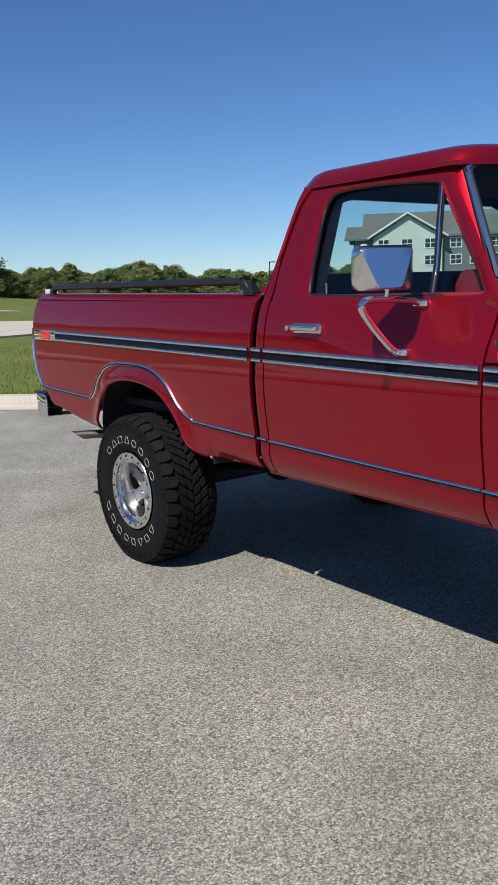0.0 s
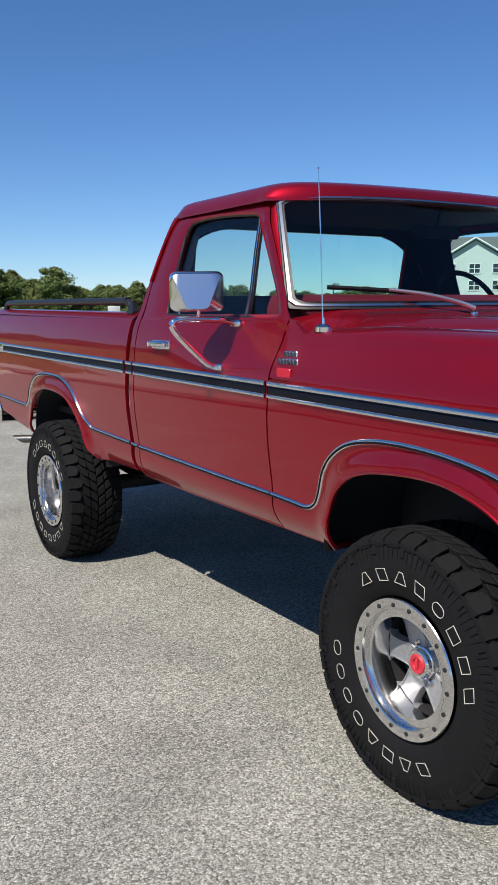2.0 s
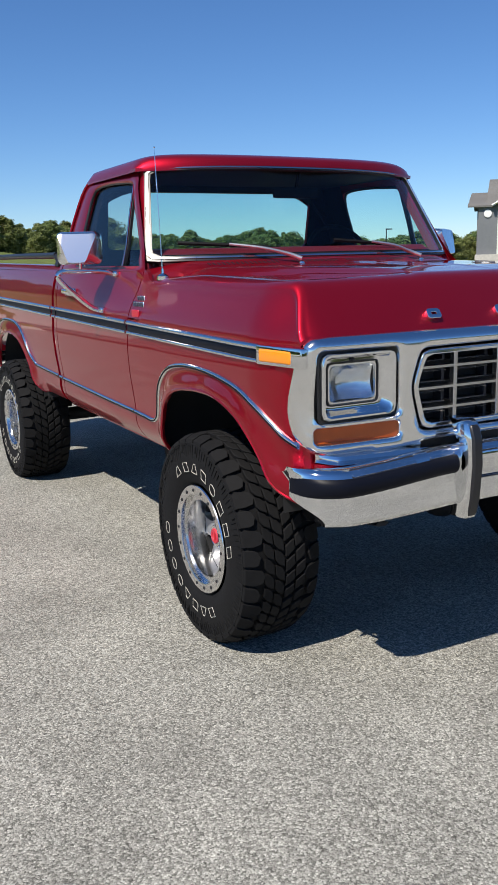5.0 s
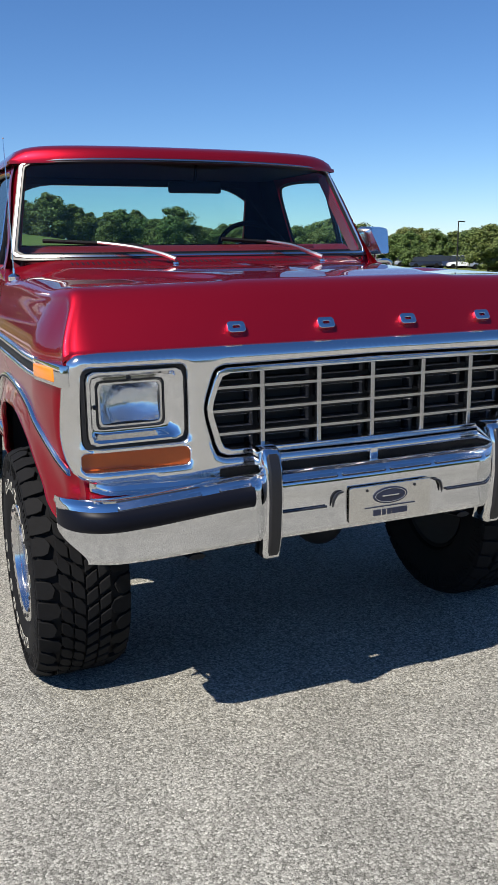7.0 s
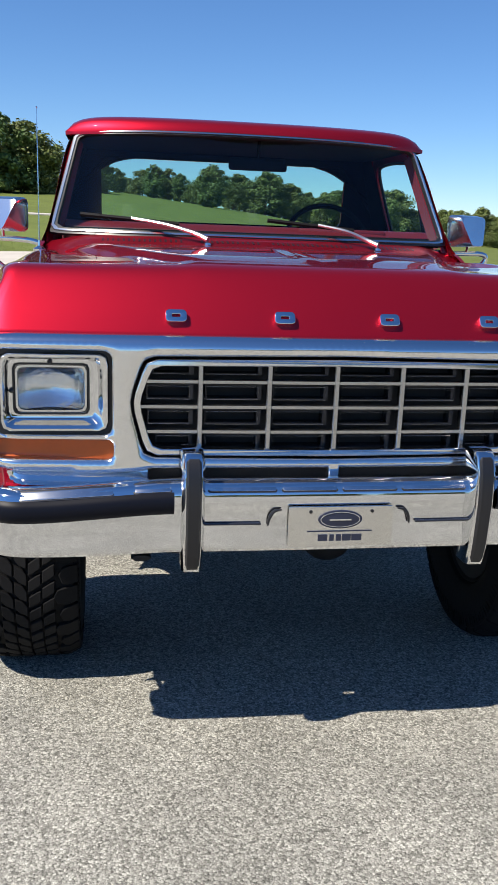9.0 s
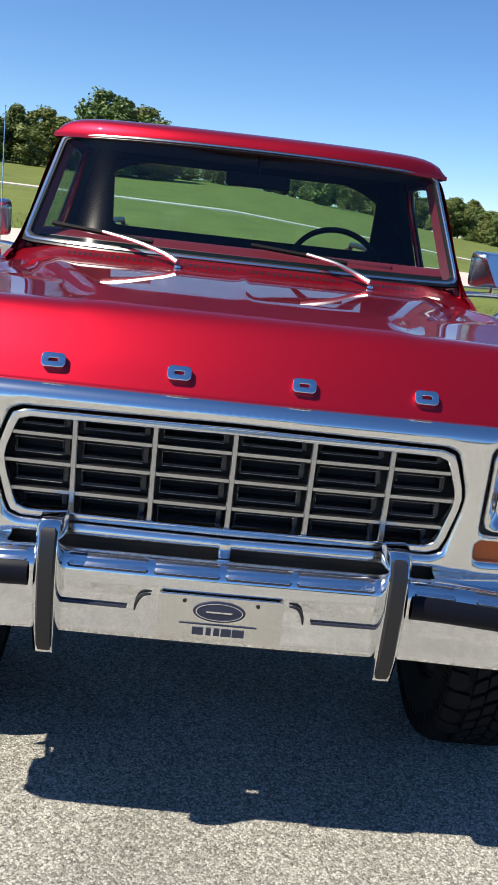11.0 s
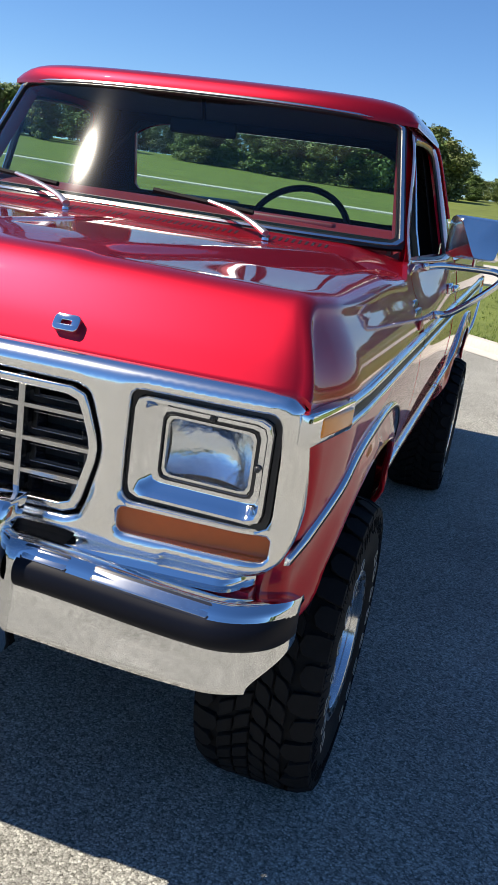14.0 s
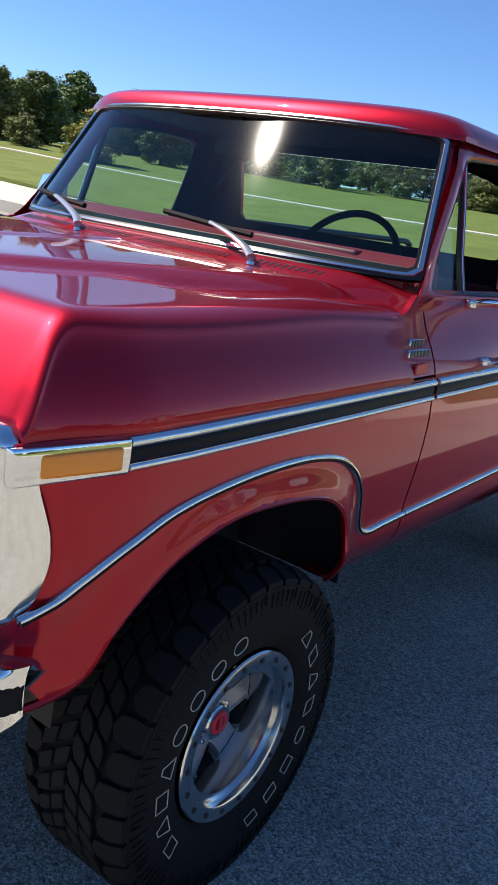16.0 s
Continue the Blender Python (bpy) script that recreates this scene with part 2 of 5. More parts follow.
REAR_ARCH = [(2.36, .655), (2.44, .665), (2.50, .70), (2.55, .78), (2.63, .88), (2.74, .95), (2.88, .98), (3.05, .985), (3.18, .965), (3.29, .92), (3.39, .83), (3.445, .73), (3.47, .68)]
FRONT_ARCH = [(-.62, .665), (-.545, .675), (-.49, .715), (-.44, .79), (-.38, .86), (-.28, .925), (-.12, .965), (.10, .957), (.24, .925), (.33, .865), (.385, .77), (.405, .66), (.41, .64)]


def low(y, arch, base):
    ys, zs = [p[0] for p in arch], [p[1] for p in arch]
    return max(base, float(np.interp(y, ys, zs))) if ys[0] < y < ys[-1] else base


def flare(y, z, arch):
    d = min(math.hypot(y - a, z - b) for a, b in arch_fine[id(arch)])
    return 0.022 * (1 - sstep(0.0, 0.10, d)) ** 1.5


arch_fine = {id(a): smooth_line(a, 5) for a in (REAR_ARCH, FRONT_ARCH)}


def panel(s, ys, bottom, top, nz, arch=None, fold=0.016, x_off=0.0):
    """A body side panel: columns at ys from bottom(y) to top(y), on the body's profile."""
    n = len(ys) - 1

    def f(u, v):
        y = ys[round(u * n)]
        z = bottom(y) + (top(y) - bottom(y)) * v
        x = prof(z, y) - tuck(y) + x_off + (flare(y, z, arch) if arch else 0)
        return (s * x, y, z)
    return rim(surf(f, n, nz), (-s * fold, 0, 0))


def spread(a, b, n, knots=()):
    return sorted({round(a + (b - a) * k / n, 4) for k in range(n + 1)} | set(knots))


def strip(s, pts, h, proud, lift=0.0, n_round=3):
    """A moulding along (y, z) points, h high, standing proud of the body."""
    bm = bmesh.new()
    sec = [(-h * .5, 0), (-h * .47, proud * .45), (-h * .34, proud * .82), (-h * .12, proud), (h * .12, proud), (h * .34, proud * .82), (h * .47, proud * .45), (h * .5, 0)]
    rings = []
    for i, p in enumerate(pts):
        a, b = pts[max(i - 1, 0)], pts[min(i + 1, len(pts) - 1)]
        dy, dz = b[0] - a[0], b[1] - a[1]
        l = math.hypot(dy, dz)
        ny, nz = -dz / l, dy / l
        if nz < 0 and abs(nz) > .01:
            ny, nz = -ny, -nz
        ring = []
        for o, pr in sec:
            y, z = p[0] + ny * (o + lift), p[1] + nz * (o + lift)
            ex = p[2] if len(p) > 2 else 0
            ring.append(bm.verts.new((s * (prof(z) - tuck(y) + ex + pr - .002), y, z)))
        rings.append(ring)
    for A, B in zip(rings, rings[1:]):
        for k in range(len(sec) - 1):
            bm.faces.new((A[k], A[k + 1], B[k + 1], B[k]))
    bm.faces.new(rings[0])
    bm.faces.new(rings[-1][::-1])
    return bm


def belt_trim(s, y0, y1, parent):
    ys = [y0 + (y1 - y0) * k / 8 for k in range(9)]
    part("upper_moulding", strip(s, [(y, belt(y) - .009) for y in ys], .021, .016), TRIM, parent, "chrome upper moulding strip")
    part("moulding_insert", strip(s, [(y, belt(y) - .032) for y in ys], .032, .008), INSERT, parent, "black moulding insert")
    part("lower_moulding", strip(s, [(y, belt(y) - .053) for y in ys], .017, .014), TRIM, parent, "chrome lower moulding strip")


def low_trim(s, pts, parent, arch=None):
    line = smooth_line(pts, 6)
    if arch:
        line = [(y, z, flare(y, z, arch)) for y, z in line]
    part("side_moulding", strip(s, line, .020, .012), TRIM, parent, "thin chrome side moulding")
    part("moulding_groove", strip(s, [(*p[:2], (p[2] if len(p) > 2 else 0) + .0112) for p in line], .0075, .0022, -.0025), INSERT, parent, "black line in the moulding")


def arch_lip(s, arch, parent):
    line = arch_fine[id(arch)]
    bm = bmesh.new()
    pts = []
    for y, z in line:
        pts.append((s * (prof(z) - tuck(y) + .016), y, z))
    tube(bm, pts, .008, 6)
    part("wheel_arch_lip", bm, PAINT, parent)


REAR_TRIM = [(4.205, .868), (4.10, .857), (3.62, .842), (3.53, .845), (3.46, .89), (3.40, .96), (3.30, 1.03), (3.17, 1.06), (2.98, 1.066), (2.82, 1.055), (2.70, 1.015), (2.62, .955), (2.54, .87), (2.46, .825), (2.40, .815), (1.955, .800)]
FRONT_TRIM = [(.735, .772), (.60, .768), (.52, .766), (.475, .785), (.445, .83), (.41, .91), (.35, .975), (.26, 1.02), (.12, 1.042), (-.05, 1.042), (-.20, 1.028), (-.33, 1.002), (-.43, .96), (-.50, .915), (-.55, .880), (-.595, .862), (-.618, .856)]

# cargo bed
bed = part("cargo_bed", box(bmesh.new(), -.80, .80, 2.02, 4.22, .80, .84), UNDER, truck, "dark painted cargo bed floor")
for s in (-1, 1):
    ys = spread(1.955, 4.29, 64, [p[0] for p in smooth_line(REAR_ARCH, 4)])
    side = part("bed_side", panel(s, ys, lambda y: max(low(y, REAR_ARCH, .66), .66 + .09 * sstep(3.45, 4.08, y) + .26 * clamp((y - 4.08) / .21) ** 1.3), lambda y: 1.385 + .012 * (y - 1.95), 26, REAR_ARCH), PAINT, truck, "dark red bed side panel")
    bm = surf(lambda u, v: (s * (.935 - .085 * math.sin(v * math.pi / 2) ** .9 + .004), 1.955 + 2.325 * u, 1.385 + .027 * u + .035 * math.sin(min(v * 2, 1) * math.pi / 2) - (.06 * max(v - .7, 0) / .3)), 24, 10)
    part("bed_rail", bm, PAINT, side, "rounded red bed rail")
    bm = box(bmesh.new(), *sorted((s * .85, s * .835)), 2.0, 4.22, 1.06, 1.38)
    for y0, y1 in ((2.0, 2.30), (3.48, 4.22)):
        box(bm, *sorted((s * .85, s * .835)), y0, y1, .82, 1.06)
    part("inner_bed_wall", bm, PAINT, truck)
    belt_trim(s, 1.96, 3.93, side)
    low_trim(s, REAR_TRIM, side, REAR_ARCH)
    part("rear_moulding", strip(s, [(4.205, .86), (4.250, .95), (4.278, 1.06), (4.284, 1.16), (4.282, 1.23)], .022, .012), CHROME, side, "upright chrome moulding at the tail")
    part("side_marker", box(bmesh.new(), min(s * .978, s * 1.0), max(s * .978, s * 1.0), 4.00, 4.15, belt(4) - .055, belt(4) - .005, .006), REDLENS, side, "red side marker light")
    part("marker_frame", box(bmesh.new(), min(s * .97, s * .995), max(s * .97, s * .995), 3.935, 4.25, belt(4) - .063, belt(4) + .003, .006), CHROME, side)
    arch_lip(s, REAR_ARCH, side)
part("bed_front_wall", box(bmesh.new(), -.92, .92, 1.965, 2.0, .70, 1.39, .006), PAINT, bed)
part("tailgate", box(bmesh.new(), -.86, .86, 4.215, 4.27, .74, 1.41, .012), PAINT, truck, "closed red tailgate")
bm = bmesh.new()
box(bm, -.95, .95, 4.25, 4.40, .64, .80, .02)
rear_bumper = part("rear_bumper", bm, CHROME, truck, "chrome rear step bumper")
bm = bmesh.new()
box(bm, -.955, .955, 4.24, 4.41, .795, .812, .006)
part("bumper_pad", bm, BLACK, rear_bumper)
for s in (-1, 1):
    bm = bmesh.new()
    tube(bm, smooth_line([(s * .885, 2.06, 1.425), (s * .885, 2.12, 1.468), (s * .885, 2.3, 1.475), (s * .885, 3.9, 1.482), (s * .885, 4.10, 1.476), (s * .885, 4.15, 1.44)], 5), .019, 10)
    rail = part("bed_side_rail", bm, BLACK, truck, "black tubular rail above the bed side")
    for yy in (2.05, 4.14):
        bm = bmesh.new()
        loft(bm, [[(s * (.885 + .03 * a * k), yy + .045 * b * k + sh, zz) for a, b in ((1, 1), (-1, 1), (-1, -1), (1, -1))] for k, zz, sh in ((.8, 1.413, 0), (.8, 1.424, 0), (.45, 1.45, .005), (.35, 1.475, .008))], True, True)
        part("rail_foot", bm, BLACK, rail, "black cast rail foot")

# front fenders
def drawn_in(bm, s):
    for v in bm.verts:
        v.co.x -= s * tuck(v.co.y)
    return bm


for s in (-1, 1):
    ys = spread(-.655, .728, 44, [p[0] for p in smooth_line(FRONT_ARCH, 4)])
    fb = lambda y: max(low(y, FRONT_ARCH, .64 if y > 0 else .67), .67 + .05 * sstep(-.55, -.615, y)) if y < .41 else .64
    fbm = panel(s, ys, fb, lambda y: belt(y) + .004, 24, FRONT_ARCH)
    for v in fbm.verts:
        g = math.exp(-((v.co.z - .97) / .12) ** 2) if v.co.z > .90 else .71
        v.co.x -= s * .030 * sstep(-.575, -.64, v.co.y) * clamp((1.12 - v.co.z) / .04)
        v.co.y += .045 * g * sstep(-.50, -.655, v.co.y)
    fender = part("front_fender", fbm, PAINT, truck, "dark red front fender")
    belt_trim(s, -.452, .722, fender)
    low_trim(s, FRONT_TRIM, fender, FRONT_ARCH)
    arch_lip(s, FRONT_ARCH, fender)
    b0 = belt(-.55)
    x0, x1 = sorted((s * .972, s * .997))
    marker = part("marker_frame", drawn_in(box(bmesh.new(), x0, x1, -.668, -.452, b0 - .062, b0 + .001, .006), s), CHROME, fender, "chrome side marker frame")
    x0, x1 = sorted((s * .985, s * 1.004))
    part("side_marker", drawn_in(box(bmesh.new(), x0, x1, -.622, -.472, b0 - .052, b0 - .010, .007, 3), s), AMBER, marker, "amber side marker light")

# doors, cab corners and cowl sides
DOOR_OUT = [(1.845, 1.385), (1.842, 1.55), (1.805, 1.72), (1.77, 1.805), (1.72, 1.842), (1.62, 1.856), (1.35, 1.853), (1.055, 1.836), (.98, 1.75), (.86, 1.57), (.765, 1.43), (.742, 1.385), (1.0, 1.385), (1.4, 1.385)]
WIN = [(1.635, 1.41), (1.65, 1.56), (1.652, 1.71), (1.628, 1.786), (1.56, 1.808), (1.40, 1.812), (1.25, 1.805), (1.082, 1.788), (1.025, 1.735), (.93, 1.58), (.838, 1.448), (.835, 1.406), (1.05, 1.400), (1.4, 1.400)]
for s in (-1, 1):
    ys = spread(.737, 1.853, 24)
    door = part("door", panel(s, ys, lambda y: .648, lambda y: 1.388, 28), PAINT, truck, "closed dark red cab door" if s < 0 else "closed dark red cab door with its window down")
    outer, inner = smooth_line(DOOR_OUT + [DOOR_OUT[0]], 4)[:-1], smooth_line(WIN + [WIN[0]], 4)[:-1]
    loops = []
    for k, off in ((0, 0), (.35, .003), (.8, .003), (1, -.004), (1.0, -.03)):
        loops.append([(s * (prof(a[1] + (b[1] - a[1]) * k, a[0] + (b[0] - a[0]) * k) + off), a[0] + (b[0] - a[0]) * k, a[1] + (b[1] - a[1]) * k) for a, b in zip(outer, inner)])
    part("window_frame", loft(bmesh.new(), loops), PAINT, door, "red door window frame")
    seal = bmesh.new()
    tube(seal, [(s * (prof(z, y) - .012), y, z) for y, z in inner], .008, 6, closed=True)
    part("window_seal", seal, BLACK, door, "black rubber window seal")
    bm = bmesh.new()
    pane = inner if s < 0 else [(min(y, 1.030 + .044 * (z - 1.40) / .39), z) for y, z in inner]
    gl = [bm.verts.new((s * (prof(z, y) - .022), y, z)) for y, z in pane]
    cen = bm.verts.new((s * (prof(1.60, 1.28 if s < 0 else .99) - .022), 1.28 if s < 0 else .99, 1.60))
    for k in range(len(gl)):
        bm.faces.new((gl[k], gl[(k + 1) % len(gl)], cen))
    part("side_glass", bm, GLASS, door, "clear side window glass" if s < 0 else "clear vent window glass")
    bm = bmesh.new()
    tube(bm, [(s * (prof(z, y) - .016), y, z) for y, z in ((1.030, 1.40), (1.040, 1.5), (1.058, 1.65), (1.074, 1.79))], .0125, 8)
    bar = part("vent_window_bar", bm, BLACK, door, "black vent window post")
    bm = bmesh.new()
    tube(bm, [(s * (prof(z, y) - .005), y - .009, z) for y, z in ((1.030, 1.41), (1.040, 1.5), (1.058, 1.65), (1.073, 1.78))], .0035, 6)
    part("vent_bar_strip", bm, TRIM, bar, "thin chrome strip on the vent post")
    belt_trim(s, .742, 1.848, door)
    low_trim(s, [(.742, .772), (1.1, .778), (1.5, .787), (1.848, .795)], door)
    # handle and lock
    x0, x1 = sorted((s * .968, s * 1.008))
    handle = bmesh.new()
    box(handle, *sorted((s * .985, s * 1.008)), 1.50, 1.655, 1.272, 1.298, .009, 3)
    box(handle, *sorted((s * .965, s * .985)), 1.495, 1.66, 1.262, 1.302, .006, 2)
    part("door_handle", handle, CHROME, door, "chrome pull door handle")
    bm = bmesh.new()
    lathe(bm, [(0, .001), (.012, .001), (.012, .011), (0, .013)], 14)
    lock = part("door_lock", bm, CHROME, door)
    lock.matrix_local = pose(s * .968, 1.705, 1.28, 0, 0, 0 if s > 0 else 180)
    # cab corner behind the door
    def corner(u, v, s=s):
        z = .655 + (1.845 - .655) * v
        a = 1.862 if z < 1.42 else float(np.interp(z, [1.42, 1.55, 1.72, 1.80, 1.845], [1.858, 1.852, 1.812, 1.776, 1.735]))
        b = float(np.interp(z, [.6, 1.38, 1.845], [1.935, 1.925, 1.83]))
        return (s * (prof(z) - .05 * sstep(.75, 1.0, u) ** 2 * (1 if z > 1.42 else .4)), a + (b - a) * u, z)
    cabc = part("cab_corner", rim(surf(corner, 8, 40), (-s * .02, 0, 0)), PAINT, truck, "red cab corner panel")
    belt_trim(s, 1.866, 1.932, cabc)
    low_trim(s, [(1.866, .796), (1.90, .797), (1.932, .798)], cabc)
    # cowl side with the model badge
    cs = part("cowl_side", panel(s, spread(.575, .728, 6), lambda y: belt(y) + .012, lambda y: 1.345 + .05 * sstep(.60, .728, y), 10), PAINT, truck, "red cowl side panel")
    badge = bmesh.new()
    for yb, zb, w in ((.645, 1.276, .076), (.645, 1.251, .120)):
        n = 4 if w < .11 else 6
        for k in range(n):
            yy = yb - w / 2 + w * (k + .5) / n
            box(badge, *sorted((s * (prof(zb, yb) + .002), s * (prof(zb, yb) + .0085))), yy - w / n * .42, yy + w / n * .42, zb - .009, zb + .009, .002, 1)
    bg = part("model_badge", badge, BADGE, cs, "dark blue and chrome model badge")
    bm = bmesh.new()
    for yb, zb, w in ((.645, 1.276, .080), (.645, 1.251, .125)):
        box(bm, *sorted((s * (prof(zb, yb) - .004), s * (prof(zb, yb) + .0065))), yb - w / 2, yb + w / 2, zb - .0115, zb + .0115, .003, 1)
    part("badge_backing", bm, SATIN, bg)
    bm = bmesh.new()
    box(bm, *sorted((s * (prof(1.21, .645) - .002), s * (prof(1.21, .645) + .006))), .605, .685, 1.196, 1.229, .003, 1)
    part("badge_plate", bm, BADGERED, bg, "small red badge plate")
    # rocker lip under the cab
    bm = bmesh.new()
    box(bm, *sorted((s * .84, s * .912)), .42, 1.93, .633, .652, .007)
    part("rocker_panel", bm, PAINT, truck, "red rocker panel below the door")

part("radiator_support", box(bmesh.new(), -.90, .90, -.60, -.50, 1.165, 1.190, .01), PAINT, truck, "red inner front panel")
for s in (-1, 1):
    part("nose_filler", box(bmesh.new(), *sorted((s * .80, s * .930)), -.640, -.45, 1.10, 1.186, .010, 4), PAINT, truck, "red corner filler beside the headlight surround")

# hood
def hood_top(x, y):
    ax = abs(x)
    z = 1.370 + .016 * sstep(-.45, .5, y) - .008 * sstep(.3, .86, ax)
    edge = .40 + .30 * clamp((y + .40) / .90)
    z += .018 * (1 - sstep(edge - .035, edge + .035, ax)) * sstep(-.62, -.25, y)
    z += .006 * math.exp(-(x / .016) ** 2) * sstep(-.52, -.05, y)
    z -= .016 * sstep(edge + .03, edge + .06, ax) * (1 - sstep(.775, .815, ax)) * sstep(-.12, .06, y - .55 * (ax - .6))
    z -= .012 * sstep(.70, .86, ax) * sstep(.2, .55, y)
    return z


def nose_bow(x):
    ax = abs(x)
    return .028 * (ax / .9) ** 2 + .034 * clamp((ax - .86) / .10) ** 2


_nose = np.array(smooth_line([(0, 1), (.13, .985), (.27, .93), (.42, .80), (.60, .585), (.78, .345), (.91, .145), (1, 0)], 6))
NOSE_P, NOSE_C = _nose[:, 0], _nose[:, 1]
NOSE_Q = np.linspace(0, 1, len(NOSE_P))


def hood_pt(u, v):
    w = 2 * u - 1
    s, aw = (1 if w >= 0 else -1), abs(w)
    y_back = .44 + .16 * (min(aw, .7) / .7) ** 2
    y_nose = -.50
    if v < .68:
        y, c = y_back + (y_nose - y_back) * v / .68, 1.0
    else:
        q = (v - .68) / .32
        y, c = y_nose - .178 * float(np.interp(q, NOSE_Q, NOSE_P)), float(np.interp(q, NOSE_Q, NOSE_C))
    # the edge where the top turns over into the body's side
    turned_in = sstep(.46, .78, v)
    base, drop, lean = belt(y) + .006, .048 - .016 * turned_in, .100 - .055 * turned_in
    crest = 1.194 + (hood_top(s * .83, y) - 1.194) * c
    z_edge = max(crest - drop, base + .003)
    side = prof(z_edge, y) - tuck(y)
    xe = side - lean
    if aw <= .7:
        x = aw / .7 * xe
        z = 1.194 + (hood_top(s * min(x, .83), y) - 1.194) * c
    else:
        a = (aw - .7) / .3
        turn = min(a / .55, 1) * math.pi / 2
        x, z = xe + lean * math.sin(turn) ** .9, z_edge + (crest - z_edge) * max(math.cos(turn), 0) ** .9
        if a > .55:
            z = z_edge + (base - z_edge) * (a - .55) / .45
            x = prof(z, y) - tuck(y)
    return (s * x, y + nose_bow(min(x, xe + .35 * lean)) * sstep(.45, .95, v), z)


hood = part("hood", rim(surf(hood_pt, 128, 64), (0, 0, -.012)), PAINT, truck, "broad red metallic hood with raised centre")
for xx in (-.437, -.146, .146, .437):
    bm = plate(rrect(-.026, .026, -.016, .016, .009), [rrect(-.013, .013, -.006, .006, .004)], .012, .002)
    lt = part("hood_letter", bm, CHROME, hood, "chrome block on the hood nose")
    lt.matrix_local = pose(xx, -.656 + nose_bow(xx), 1.241, 56, 0, 0)

# cowl with vents
def ws_y(u):
    return .793 - .215 * (1 - abs(u) ** 3.5)


def cowl_pt(u, v):
    w = 2 * u - 1
    x = w * .905
    aw = abs(w)
    yb = min(.447 + .16 * min(aw * .905 / .84, 1) ** 2, .598)
    yw = ws_y(min(abs(x) / .86, 1)) - .005
    y = yb + (yw - yb) * v
    z = 1.404 + .034 * v - .010 * aw ** 2 - .066 * sstep(.68, .905, abs(x)) * (1 - .5 * v) - .005
    return (x, y, z)


cowl = part("cowl", rim(surf(cowl_pt, 60, 10), (0, 0, -.02)), PAINT, truck, "red cowl with air vents")
vent_bm = bmesh.new()
box(vent_bm, -.0042, .0042, -.016, .016, -.003, -.0010)
vent_me = mesh_of(vent_bm, "vent_slot", False)
for k in range(64):
    x = -.64 + 1.28 * k / 63
    if abs(x + .30) < .03 or abs(x) < .03 or abs(x - .40) < .03:
        continue
    u = (x / .905 + 1) / 2
    p0, p1 = Vector(cowl_pt(u, .35)), Vector(cowl_pt(u, .65))
    sl = part("vent_slot", vent_me, BLACK, cowl)
    sl.location = (p0 + p1) / 2 + Vector((0, 0, .002))
    sl.rotation_euler = (math.atan2(p1.z - p0.z, p1.y - p0.y), 0, 0)

# windshield
def ws_pt(w, v, out=0.0):
    """w -1..1 across, v 0..1 up."""
    hx = .862 + (.757 - .862) * v
    aw = abs(w)
    y = .793 + .225 * v - (.215 - .07 * v) * (1 - aw ** 3.5)
    z = 1.428 + .420 * v + .010 * (1 - w * w) * v
    n = Vector((.25 * w, -.88, .47)).normalized()
    return tuple(Vector((hx * w, y, z)) + n * out)


def ws_loop(a, b0, b1, r, out):
    return [ws_pt(x, z, out) for x, z in resample(rrect(-a, a, b0, b1, r, 6), 120)]


part("windshield", surf(lambda u, v: ws_pt(2 * u - 1, v), 80, 20), WINDSHIELD, truck, "curved clear windshield glass")
bm = loft(bmesh.new(), [ws_loop(1.0, -.01, 1.0, .03, -.01), ws_loop(1.0, -.01, 1.0, .03, .008), ws_loop(.970, .044, .963, .055, .008), ws_loop(.967, .049, .959, .055, -.006)])
wseal = part("windshield_seal", bm, BLACK, truck, "black rubber windshield seal")
bm = loft(bmesh.new(), [ws_loop(.996, .008, .992, .05, .006), ws_loop(.993, .012, .988, .05, .013), ws_loop(.981, .028, .976, .05, .013), ws_loop(.977, .033, .972, .05, .006)])
part("windshield_moulding", bm, MOULDING, wseal, "chrome windshield moulding")
for s in (-1, 1):
    def pillar(u, v, s=s):
        v = v * 1.24 - .24
        a = Vector(ws_pt(s * 1.0, v))
        y, z = .748 + (1.055 - .748) * v, 1.395 + (1.83 - 1.395) * v
        b = Vector((s * (prof(z, y + .045) - .035 * clamp(-v / .08)), y + .045, z))
        c = Vector((a.x + (b.x - a.x) * .42, min(a.y, y) - .002, z))
        return tuple(a * (1 - u) ** 2 + c * 2 * u * (1 - u) + b * u * u)
    part("windshield_pillar", rim(surf(pillar, 10, 14), (-s * .02, .02, 0)), PAINT, truck, "red windshield pillar")

# roof
def roof_pt(u, v):
    w = 2 * u - 1
    aw = abs(w)
    yf = ws_pt(w, 1.0)[1] - .004
    y = yf + (1.835 - yf) * v
    hx = .800 - .038 * clamp((v - .82) / .18) ** 2
    fr = math.sqrt(max(0, 1 - (1 - min(v / .16, 1)) ** 2))
    fb = math.sqrt(max(0, 1 - (1 - min((1 - v) / .13, 1)) ** 2))
    g = (1 - aw ** 14) ** .6
    z0 = 1.850 + .006 * (1 - w * w)
    return (w * hx, y - .012 * math.sin(min(v / .16, 1) * math.pi), z0 + .069 * fr * (.12 + .88 * fb) * g)


